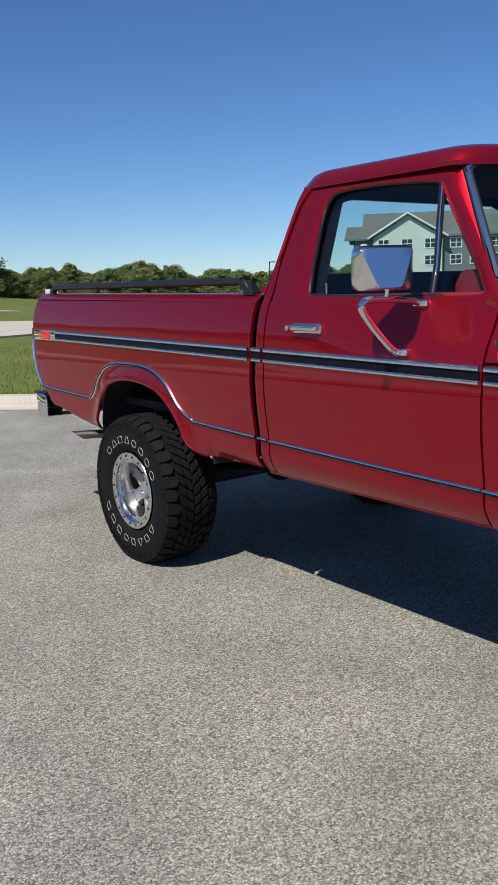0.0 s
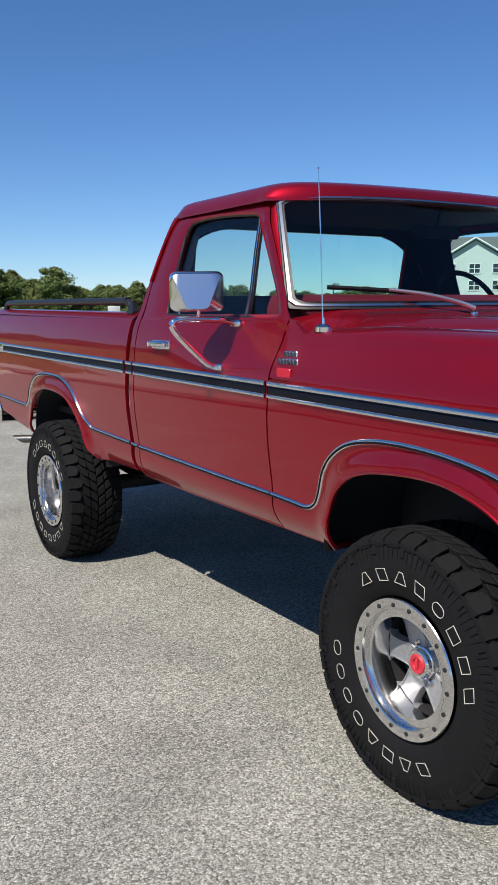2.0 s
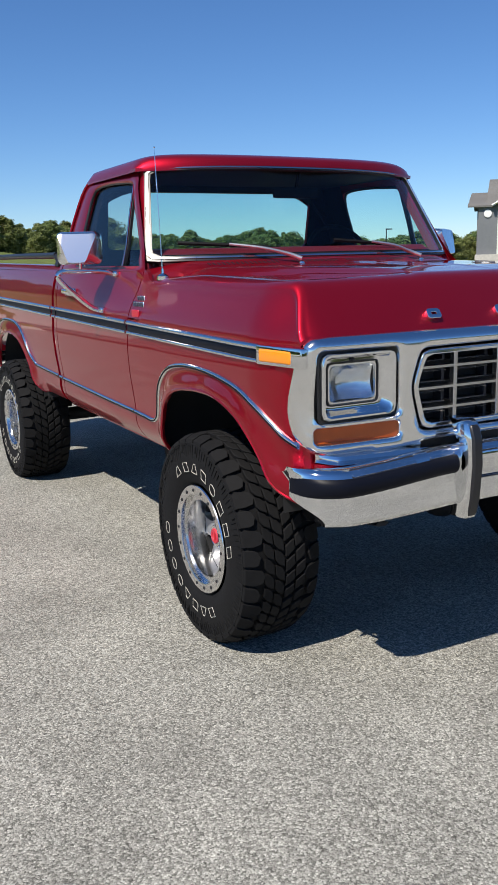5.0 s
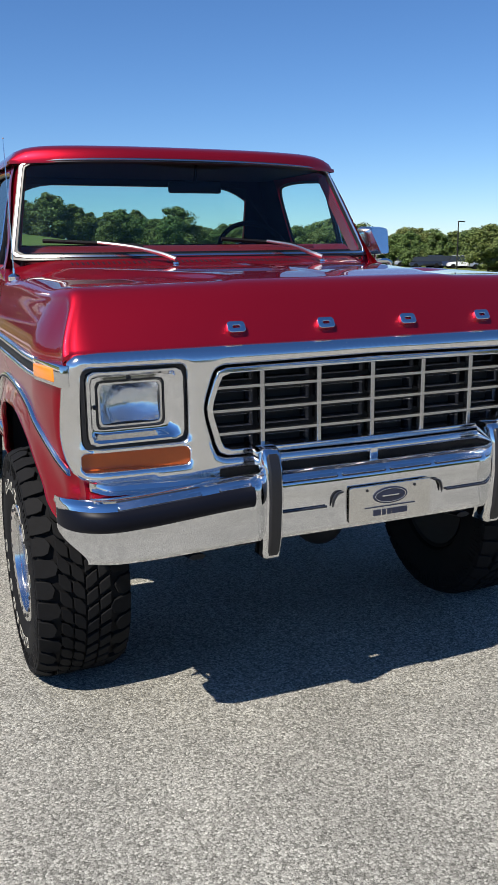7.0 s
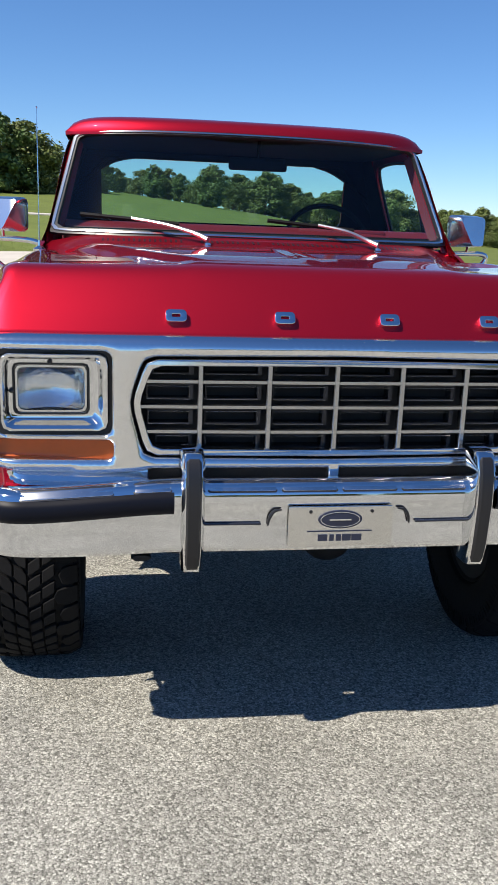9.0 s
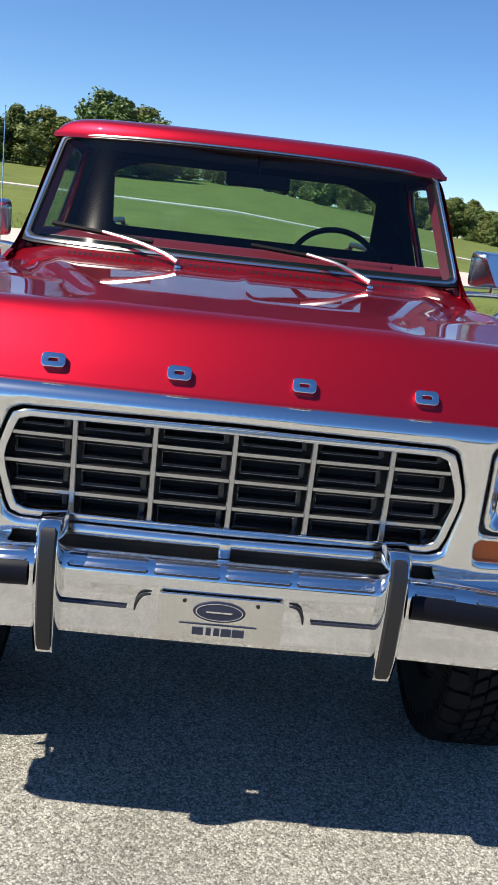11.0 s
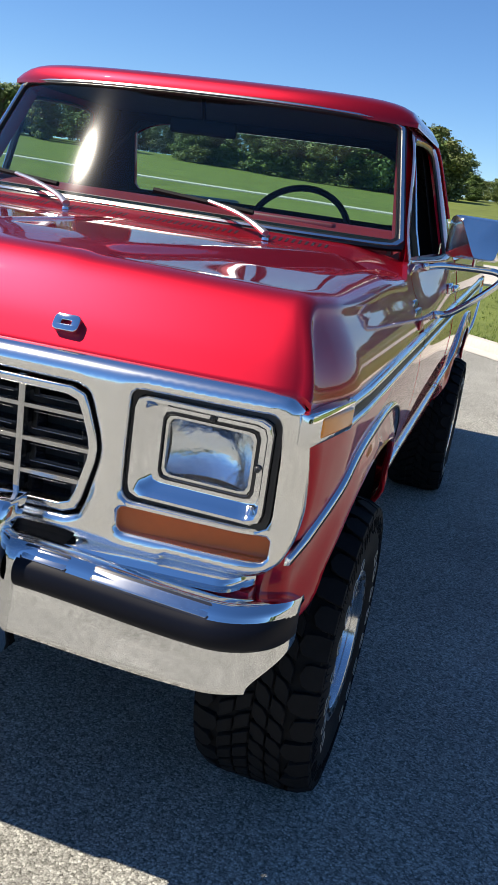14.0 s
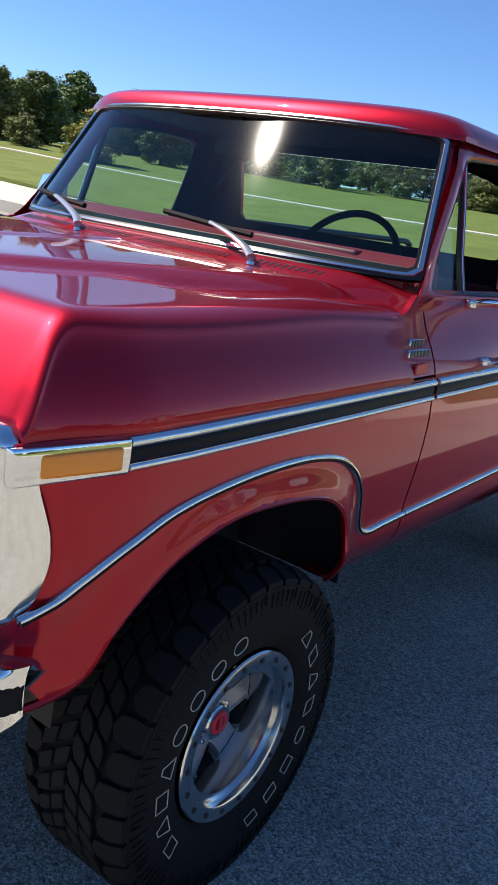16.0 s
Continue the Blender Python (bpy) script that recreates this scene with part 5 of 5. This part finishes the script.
def ground_z(x, y, d):
    if d <= .01:
        return -.03
    return .135 + .10 * sstep(.3, 5, d) + hill(x, y)


GRASS = mat("mown_grass", (0.125, 0.155, 0.036), .85, bump=.6, scale=9.0, vary=.35, detail=8, bump_dist=.05, spec=.2)
ASPHALT = bpy.data.materials.new("worn_asphalt")
ASPHALT.use_nodes = True
nt = ASPHALT.node_tree
bs = nt.nodes["Principled BSDF"]
tc = nt.nodes.new("ShaderNodeTexCoord")
stones, grit = nt.nodes.new("ShaderNodeTexVoronoi"), nt.nodes.new("ShaderNodeTexVoronoi")
stones.inputs["Scale"].default_value, grit.inputs["Scale"].default_value = 165, 330
n1, n2 = nt.nodes.new("ShaderNodeTexNoise"), nt.nodes.new("ShaderNodeTexNoise")
n1.inputs["Scale"].default_value, n1.inputs["Detail"].default_value = 1.7, 7
n2.inputs["Scale"].default_value, n2.inputs["Detail"].default_value = 48, 4
for n in (stones, grit, n1, n2):
    nt.links.new(tc.outputs["Object"], n.inputs["Vector"])


def weighed(terms, bias):
    """A weighted sum of sockets."""
    last = bias
    for socket, weight in terms:
        node = nt.nodes.new("ShaderNodeMath")
        node.operation = "MULTIPLY_ADD"
        node.inputs[1].default_value = weight
        nt.links.new(socket, node.inputs[0])
        if isinstance(last, float):
            node.inputs[2].default_value = last
        else:
            nt.links.new(last, node.inputs[2])
        last = node.outputs[0]
    return last


sep, sep2 = nt.nodes.new("ShaderNodeSeparateColor"), nt.nodes.new("ShaderNodeSeparateColor")
nt.links.new(stones.outputs["Color"], sep.inputs[0])
nt.links.new(grit.outputs["Color"], sep2.inputs[0])
tone = weighed(((sep.outputs[0], .68), (sep2.outputs[0], .30), (n2.outputs["Fac"], .40), (stones.outputs["Distance"], -.30)), -.04)
ramp = nt.nodes.new("ShaderNodeValToRGB")
ramp.color_ramp.elements[0].position, ramp.color_ramp.elements[0].color = .0, (.079, .076, .066, 1)
ramp.color_ramp.elements[1].position, ramp.color_ramp.elements[1].color = 1.0, (.59, .58, .515, 1)
for at, grey in ((.28, .180), (.50, .275), (.74, .385)):
    ramp.color_ramp.elements.new(at).color = (grey * .985, grey * .965, grey * .85, 1)
nt.links.new(tone, ramp.inputs[0])
hv = nt.nodes.new("ShaderNodeHueSaturation")
mr = nt.nodes.new("ShaderNodeMapRange")
mr.inputs["From Min"].default_value, mr.inputs["From Max"].default_value = .3, .7
mr.inputs["To Min"].default_value, mr.inputs["To Max"].default_value = .84, 1.16
nt.links.new(n1.outputs["Fac"], mr.inputs[0])
nt.links.new(mr.outputs[0], hv.inputs["Value"])
nt.links.new(ramp.outputs[0], hv.inputs["Color"])
nt.links.new(hv.outputs[0], bs.inputs["Base Color"])
bs.inputs["Roughness"].default_value = .9
bs.inputs["Specular IOR Level"].default_value = .2
bp = nt.nodes.new("ShaderNodeBump")
bp.inputs["Strength"].default_value, bp.inputs["Distance"].default_value = .8, .0022
nt.links.new(weighed(((stones.outputs["Distance"], -1.0), (sep.outputs[1], .5), (grit.outputs["Distance"], -.4)), .8), bp.inputs["Height"])
nt.links.new(bp.outputs[0], bs.inputs["Normal"])
CONCRETE = mat("pale_concrete", (.50, .46, .40), .85, bump=.3, scale=25, vary=.15, detail=6, bump_dist=.005)

xs = sorted({p[0] for p in KERB} | {-60 + 2.0 * k for k in range(61)} | {-2000, -1200, -700, -450, -200, -140, -100, -80, 75, 95, 130, 180, 240, 450, 700, 1200, 2000})
ky = lambda x: float(np.interp(x, [p[0] for p in KERB], [p[1] for p in KERB]))
DROWS = [-2500, -600, -150, -40, -10, -2, 0, .18, .4, 1, 2, 3.5, 5, 7, 9, 11, 13, 15, 18, 21, 25, 29, 34, 39, 45, 51, 58, 66, 75, 85, 95, 110, 130, 170, 250, 500, 1000, 2500]
NX, NY = .30, .954
bm = bmesh.new()
rows_v = [[bm.verts.new((x + d * NX, ky(x) + d * NY, ground_z(x + d * NX, ky(x) + d * NY, d))) for d in DROWS] for x in xs]
for A, B in zip(rows_v, rows_v[1:]):
    for j in range(len(DROWS) - 1):
        bm.faces.new((A[j], B[j], B[j + 1], A[j + 1]))
me = mesh_of(bm, "ground")
me.materials.append(GRASS)
tagged(new("ground", me), "mown green grass field rising to the trees", "ground", kind="structure")
bm = bmesh.new()
lot = [v for v in KERB if -310 < v[0] < 310]
up = [bm.verts.new((x, y + .02, 0)) for x, y in lot]
dn = [bm.verts.new((x, -250, 0)) for x, y in lot]
for k in range(len(lot) - 1):
    bm.faces.new((up[k], up[k + 1], dn[k + 1], dn[k]))
me = mesh_of(bm, "parking_lot", False)
me.materials.append(ASPHALT)
tagged(new("parking_lot", me), "sunlit worn grey asphalt parking lot", "asphalt", kind="structure")
kp = smooth_line([(x, y) for x, y in KERB if -7 < x < 41], 8)
bm = bmesh.new()
rings = []
for i, (x, y) in enumerate(kp):
    a, b = kp[max(i - 1, 0)], kp[min(i + 1, len(kp) - 1)]
    d = Vector((b[0] - a[0], b[1] - a[1], 0)).normalized()
    nn = Vector((-d.y, d.x, 0))
    rings.append([bm.verts.new(Vector((x, y, z)) + nn * o) for o, z in ((-.32, .006), (-.02, .012), (0, .02), (.015, .125), (.03, .14), (.18, .145), (.20, .13), (.20, -.05))])
for A, B in zip(rings, rings[1:]):
    for k in range(7):
        bm.faces.new((A[k], A[k + 1], B[k + 1], B[k]))
me = mesh_of(bm, "kerb")
me.materials.append(CONCRETE)
tagged(new("kerb", me), "pale concrete kerb along the grass", "kerb", kind="structure")


def ribbon(name, pts, w, lift, label):
    line = smooth_line(pts, 10)
    bm = bmesh.new()
    rings = []
    for i, (x, y) in enumerate(line):
        a, b = line[max(i - 1, 0)], line[min(i + 1, len(line) - 1)]
        d = Vector((b[0] - a[0], b[1] - a[1], 0)).normalized()
        nn = Vector((-d.y, d.x, 0))
        ring = []
        for o, zz in ((-.5, -.3), (-.5, 0), (-.25, .0), (0, .01), (.25, .0), (.5, 0), (.5, -.3)):
            p = Vector((x, y, 0)) + nn * o * w
            ring.append(bm.verts.new((p.x, p.y, ground_z(p.x, p.y, 9) + lift + zz)))
        rings.append(ring)
    for A, B in zip(rings, rings[1:]):
        for k in range(6):
            bm.faces.new((A[k], A[k + 1], B[k + 1], B[k]))
    me = mesh_of(bm, name)
    me.materials.append(CONCRETE)
    tagged(new(name, me), label, "path", kind="structure")


ribbon("drive", [(-40, 14.6), (-20, 15.4), (-5.7, 17.4), (.7, 19.4), (3.3, 20.9), (6.2, 22.9), (12, 26.6), (28, 31), (60, 34)], 4.4, .05, "pale concrete drive across the grass")
ribbon("footpath", [(-45, 33), (-20, 36.5), (-8, 38.5), (3, 39.5), (14, 42)], .9, .05, "narrow pale footpath on the slope")


# grass blades along the kerb
BLADE = mat("grass_blade", (0.135, 0.185, 0.040), .7, vary=.35, scale=3.0, spec=.25)
rnd = random.Random(5)
gv, gf = [], []
while len(gf) < 26000:
    x = -9 + 19 * rnd.random()
    d = .20 + 7.5 * rnd.random() ** 1.6
    px, py = x + d * NX, ky(x) + d * NY
    z0 = ground_z(px, py, d) - .006
    a, h, w = rnd.random() * 6.283, .035 + .05 * rnd.random() ** 2, .004 + .004 * rnd.random()
    lean = .04 * rnd.random()
    n0 = len(gv)
    gv += [(px - w * math.cos(a), py - w * math.sin(a), z0), (px + w * math.cos(a), py + w * math.sin(a), z0), (px + lean * math.sin(a), py - lean * math.cos(a), z0 + h)]
    gf.append((n0, n0 + 1, n0 + 2))
me = bpy.data.meshes.new("grass_blades")
me.from_pydata(gv, [], gf)
me.materials.append(BLADE)
tagged(new("grass_blades", me), "short green grass blades behind the kerb", "grass", kind="stuff")


# ---- trees ----
def leaf_material(name, dark, pale):
    m = bpy.data.materials.new(name)
    m.use_nodes = True
    nt = m.node_tree
    b = nt.nodes["Principled BSDF"]
    geo, oi = nt.nodes.new("ShaderNodeNewGeometry"), nt.nodes.new("ShaderNodeObjectInfo")
    ra, rb = nt.nodes.new("ShaderNodeValToRGB"), nt.nodes.new("ShaderNodeMapRange")
    ra.color_ramp.elements[0].color = (*dark, 1)
    ra.color_ramp.elements[1].color = (*pale, 1)
    nt.links.new(geo.outputs["Random Per Island"], ra.inputs[0])
    hs = nt.nodes.new("ShaderNodeHueSaturation")
    nt.links.new(oi.outputs["Random"], rb.inputs[0])
    rb.inputs["To Min"].default_value, rb.inputs["To Max"].default_value = .455, .52
    nt.links.new(rb.outputs[0], hs.inputs["Hue"])
    nt.links.new(ra.outputs[0], hs.inputs["Color"])
    nt.links.new(hs.outputs[0], b.inputs["Base Color"])
    b.inputs["Roughness"].default_value = .55
    b.inputs["Specular IOR Level"].default_value = .3
    return m


LEAF = leaf_material("leaves", (.060, .095, .024), (.165, .215, .060))
LEAF_YELLOW = leaf_material("yellowing_leaves", (.16, .15, .025), (.30, .27, .05))
BARK = mat("tree_bark", (.09, .065, .045), .9, bump=.8, scale=6, vary=.3, bump_dist=.03)


def tree_meshes(seed, slim, leaves=15000):
    """Trunk with limbs, and a crown of leaf cards on several lobes, for a tree one metre high."""
    rnd = random.Random(seed)
    tb = bmesh.new()
    tube(tb, [(0, 0, -.03), (.004, .003, .12), (.01, -.005, .3), (0, .008, .55), (.005, 0, .8)], [.024, .018, .015, .010, .003], 8)
    lobes = []
    for k in range(64):
        t = .05 + .90 * (k + rnd.random()) / 64
        w = slim * (.30 * math.sin(min(1, (t + .28) / 1.22) * math.pi * .95) ** .8 + .03)
        a = rnd.random() * 6.283
        off = w * (.20 + .80 * rnd.random())
        c = Vector((off * math.cos(a), off * math.sin(a), t))
        r = Vector((1, 1, .85)) * (.040 + .085 * rnd.random() ** 1.5) * (.6 + .5 * w / .3)
        lobes.append((c, r))
        if k % 4 == 0:
            tube(tb, [(0, 0, t * .62), tuple(c * .55 + Vector((0, 0, t * .30))), tuple(c)], [.009, .006, .002], 5)
    bm = bmesh.new()
    for k in range(leaves):
        c, r = rnd.choice(lobes)
        d = Vector((rnd.gauss(0, 1), rnd.gauss(0, 1), rnd.gauss(0, 1))).normalized()
        q = .25 + 1.15 * rnd.random()
        p = c + Vector((d.x * r.x, d.y * r.y, d.z * r.z)) * q
        if p.z < .01:
            continue
        n = (d + Vector((rnd.gauss(0, .5), rnd.gauss(0, .5), .35 + rnd.gauss(0, .5)))).normalized()
        e1 = n.cross(Vector((rnd.random() - .5, rnd.random() - .5, rnd.random() - .5))).normalized()
        e2 = n.cross(e1)
        sz = .010 + .015 * rnd.random()
        bm.faces.new([bm.verts.new(p + e1 * sz * a + e2 * sz * b * .75) for a, b in ((1, 0), (.2, 1), (-1, .15), (-.1, -1))])
    cm = bpy.data.meshes.new("crown")
    bm.to_mesh(cm)
    bm.free()
    cm.materials.append(LEAF)
    tm = mesh_of(tb, "trunk")
    tm.materials.append(BARK)
    return tm, cm


VARIANTS = [tree_meshes(11 + k, (1.15, .95, 1.35, .75, 1.1, 1.5)[k]) for k in range(6)]
rnd = random.Random(21)


def tree(az, dist, el, v, label, group, leaf=LEAF):
    x, y = dist * math.sin(radians(az)), -2 + dist * math.cos(radians(az))
    gz = ground_z(x, y, 9)
    h = max(2.2, 1.5 + dist * math.tan(radians(el)) - gz)
    t = thing("tree", label, "tree", (x, y, gz), group)
    k = 1.3
    t.scale = (k * h * (.85 + .35 * rnd.random()), k * h * (.85 + .35 * rnd.random()), h)
    t.rotation_euler = (0, 0, rnd.random() * 6.28)
    part("trunk", VARIANTS[v][0], BARK, t)
    crown = VARIANTS[v][1]
    if leaf != LEAF:
        crown = crown.copy()
        crown.materials.clear()
    part("crown", crown, leaf, t)


SECTORS = [(-64, -40, 20, 66, 88, 5.0, 6.5, "hill trees"), (-40, -28, 12, 72, 95, 4.6, 6.1, "hill trees"), (-28, -17, 10, 72, 92, 3.5, 4.8, "hill trees"), (-17, -4, 14, 70, 84, 4.2, 5.3, "hill trees"),
           (-4, 11, 18, 84, 105, 2.6, 4.0, "hill trees"), (11, 18.5, 13, 90, 118, 1.9, 3.0, "field trees"), (18, 31, 46, 110, 145, .9, 1.9, "far trees"), (31, 43, 40, 120, 160, .5, 1.3, "far trees"),
           (42, 78, 18, 165, 185, 1.0, 2.2, "far trees"), (70, 180, 30, 70, 100, 4.0, 7.5, "far trees"), (-180, -68, 18, 110, 150, 1.4, 2.8, "far trees")]
for a0, a1, n, d0, d1, e0, e1, group in SECTORS:
    for k in range(n):
        az = a0 + (a1 - a0) * (k + .15 + .7 * rnd.random()) / n
        tree(az, d0 + (d1 - d0) * rnd.random(), e0 + (e1 - e0) * rnd.random() ** 1.2, rnd.randrange(6),
             "leafy green deciduous tree at the edge of the grass" if group != "far trees" else "distant dark green leafy tree", group)
for az, dist, el in ((-50.5, 64, 3.4), (-3.2, 80, 2.6), (38.6, 100, 1.35), (6.0, 78, 3.9), (-1.0, 80, 4.1), (-19.4, 74, 5.4), (-8.3, 71, 6.7), (-6.2, 73, 6.0)):
    tree(az, dist, el, rnd.randrange(6), "full green deciduous tree standing on the grass", "field trees")
for az, dist, el in ((-45.7, 58, 4.6), (-47.0, 57, 3.2)):
    tree(az, dist, el, rnd.randrange(6), "small yellowing tree before the green tree line", "field trees", LEAF_YELLOW)


# ---- apartment building ----
SIDING = mat("pale_siding", (.62, .66, .62), .7, vary=.06, scale=3)
GREYSIDE = mat("grey_siding", (.16, .17, .18), .7, vary=.1, scale=3)
SHINGLE = mat("roof_shingle", (.15, .145, .135), .9, vary=.25, scale=4)
WHITE = mat("white_trim", (.78, .78, .76), .5)
PANE = mat("dark_window_pane", (.03, .035, .04), .08)
STONE = mat("pale_stone_base", (.50, .48, .44), .85, vary=.2, scale=5)
BD = 128.0
baz = radians(47)
bx, by_ = -3 + BD * math.sin(baz), -1 + BD * math.cos(baz)
house = thing("apartment_building", "pale and grey sided three storey apartment building", "building", (bx, by_, -.2))
house.rotation_euler = (0, 0, -baz)


def wall_block(name, x0, x1, y0, y1, z1, material, label=""):
    return part(name, box(bmesh.new(), x0, x1, y0, y1, -2.2, z1), material, house, label)


def gable_roof(x0, x1, y0, y1, z0, z1, along_x=True, over=.5):
    """A pitched roof with thickness and overhang."""
    bm = bmesh.new()
    if along_x:
        ym = (y0 + y1) / 2
        pr = [(y0 - over, z0 - .15), (ym, z1), (y1 + over, z0 - .15), (y1 + over, z0 - .4), (ym, z1 - .3), (y0 - over, z0 - .4)]
        loft(bm, [[(x0 - over, a, b) for a, b in pr], [(x1 + over, a, b) for a, b in pr]], True, True)
    else:
        xm = (x0 + x1) / 2
        pr = [(x0 - over, z0 - .15), (xm, z1), (x1 + over, z0 - .15), (x1 + over, z0 - .4), (xm, z1 - .3), (x0 - over, z0 - .4)]
        loft(bm, [[(a, y0 - over, b) for a, b in pr], [(a, y1 + over, b) for a, b in pr]], True, True)
    return bm


def window(x, z, w, h, y):
    f = part("window", plate([(-w / 2, -h / 2), (w / 2, -h / 2), (w / 2, h / 2), (-w / 2, h / 2)], [[(-w / 2 + .13, -h / 2 + .13), (-.05, -h / 2 + .13), (-.05, h / 2 - .13), (-w / 2 + .13, h / 2 - .13)], [(.05, -h / 2 + .13), (w / 2 - .13, -h / 2 + .13), (w / 2 - .13, h / 2 - .13), (.05, h / 2 - .13)]], .10, .0, lambda c: Vector((c.x, -c.z, c.y)), 0), WHITE, house, "white framed window")
    f.location = (x, y - .05, z)
    part("window_pane", box(bmesh.new(), -w / 2 + .05, w / 2 - .05, .0, .02, -h / 2 + .05, h / 2 - .05), PANE, f, "dark glass pane")
    part("window_bar", box(bmesh.new(), -w / 2 + .1, w / 2 - .1, -.04, .0, -.04, .04), WHITE, f)


# local x runs to the right as seen from the lot, y away from it
wall_block("wall", -7.2, 30, 1.2, 14, 8.3, GREYSIDE, "grey siding wall")
wall_block("wall", -4.3, 5.6, 0, 13, 8.1, SIDING, "pale siding gable wall")
wall_block("wall", -7.0, -4.3, .5, 13, 8.0, GREYSIDE, "narrow grey siding bay")
wall_block("wall", 16, 24, 0, 13, 8.1, SIDING, "pale siding gable wall")
wall_block("plinth", -7.3, 30.1, -.1, 13, 1.2, STONE, "pale stone base")
part("roof", gable_roof(-5.5, 30, 1.2, 14, 8.4, 12.1), SHINGLE, house, "grey shingle main roof")
part("roof", gable_roof(-8.0, -4.0, .5, 13, 8.2, 10.2), SHINGLE, house, "low grey shingle roof")
for x0, x1 in ((-4.6, 5.9), (15.7, 24.3)):
    xm = (x0 + x1) / 2
    part("roof", gable_roof(x0, x1, 0, 8, 8.2, 11.5, False), SHINGLE, house, "grey shingle gable roof")
    bm = bmesh.new()
    bm.faces.new([bm.verts.new(p) for p in ((x0 + .2, -.01, 8.0), (x1 - .2, -.01, 8.0), (xm, -.01, 11.1))])
    r = bmesh.ops.extrude_face_region(bm, geom=bm.faces[:])
    bmesh.ops.translate(bm, vec=(0, .3, 0), verts=[v for v in r["geom"] if isinstance(v, bmesh.types.BMVert)])
    part("gable", bm, SIDING, house, "pale siding gable")
    bm = bmesh.new()
    for sgn in (-1, 1):
        ex = x0 - .5 if sgn < 0 else x1 + .5
        tube(bm, [(ex, -.55, 7.95), (xm, -.55, 11.4)], .16, 4)
    part("barge_board", bm, WHITE, house, "white barge board")
for x in (-2.8, .6, 3.9, 17.5, 20, 22.5):
    for z in (2.2, 4.7, 7.1):
        window(x, z, 1.7, 1.5, 0)
for x in (7.6, 10.4, 13.2, 26.5):
    for z in (2.2, 4.7, 7.1):
        window(x, z, 1.7, 1.5, 1.2)
bm = bmesh.new()
lathe(bm, [(0, .55), (-.08, .55), (-.10, .42), (-.06, .001)], 24)
lv = part("round_louver", bm, WHITE, house, "round white louver")
lv.matrix_local = pose(-5.7, .45, 6.9, 0, 0, 90)

# ---- far lot: parked cars, lamp posts, sign ----
CARPAINTS = [mat("white_car_paint", (.75, .75, .76), .3, coat=1), mat("black_car_paint", (.015, .015, .018), .25, coat=1), mat("silver_car_paint", (.45, .46, .48), .3, .6, coat=1), mat("dark_blue_car_paint", (.02, .03, .07), .3, coat=1)]


def car(az, dist, c, tall, turn):
    x, y = dist * math.sin(radians(az)), -2 + dist * math.cos(radians(az))
    z = ground_z(x, y, 9)
    names = ("white", "black", "silver", "dark blue")
    cr = thing("car", f"small distant {names[c]} parked car", "car", (x, y, z), "parked cars")
    cr.rotation_euler = (0, 0, radians(turn))
    t = tall
    sec = [(-2.2, .55, .62), (-2.1, .80, .82), (-1.2, .95, .88), (1.3, .98, .88), (2.1, .85, .82), (2.25, .55, .7)]
    part("body", loft(bmesh.new(), [[(px, -w, .35), (px, -w, h * .8), (px, -w * .9, h), (px, w * .9, h), (px, w, h * .8), (px, w, .35)] for px, h, w in sec], True, True), CARPAINTS[c], cr)
    part("cabin", loft(bmesh.new(), [[(px, -w, .93), (px + s, -w * .82, t), (px + s, w * .82, t), (px, w, .93)] for px, s, w in ((-1.9, .35, .80), (-1.0, .1, .82), (.6, -.2, .82), (1.25, -.75, .80))], True, True), PANE, cr, "dark glazed cabin")
    part("roof_panel", box(bmesh.new(), -1.5, .45, -.64, .64, t - .02, t + .04, .03), CARPAINTS[c], cr)
    for wx in (-1.35, 1.4):
        for wy in (-.80, .80):
            bm = bmesh.new()
            lathe(bm, [(-.1, .001), (-.1, .33), (.1, .33), (.1, .001)], 16)
            w = part("wheel", bm, RUBBER, cr)
            w.matrix_local = pose(wx, wy, .33, 0, 0, 90)


for az, c, t in ((34.6, 1, 1.5), (35.5, 3, 1.75), (36.2, 1, 1.7), (37.0, 0, 1.75), (37.7, 0, 1.5), (38.4, 2, 1.6), (39.3, 0, 1.7), (40.2, 3, 1.5), (33.6, 2, 1.5)):
    car(az, 116 + rnd.random() * 8, c, t, -30 + rnd.random() * 8)


def lamp_post(az, dist, el, heads=1):
    x, y = dist * math.sin(radians(az)), -2 + dist * math.cos(radians(az))
    z = ground_z(x, y, 9)
    h = 1.5 + dist * math.tan(radians(el)) - z
    lp = thing("lamp_post", "dark metal parking lot lamp post", "lamp post", (x, y, z), "lamp posts")
    bm = bmesh.new()
    tube(bm, [(0, 0, 0), (0, 0, h)], [.10, .06], 8)
    part("pole", bm, UNDER, lp)
    part("lamp_head", box(bmesh.new(), 0, .8, -.18, .18, h - .12, h, .03), UNDER, lp)


lamp_post(36.6, 105, 1.6)
lamp_post(-53.4, 75, 5.6)
sg = thing("sign", "small white sign on posts at the lot edge", "sign", (65 * math.sin(radians(21)), -2 + 65 * math.cos(radians(21)), ground_z(23, 58, 9)))
part("board", box(bmesh.new(), -.5, .5, -.03, .03, .3, 1.2, .02), WHITE, sg)
for dx in (-.35, .35):
    part("post", box(bmesh.new(), dx - .04, dx + .04, .03, .11, 0, 1.1), WHITE, sg)
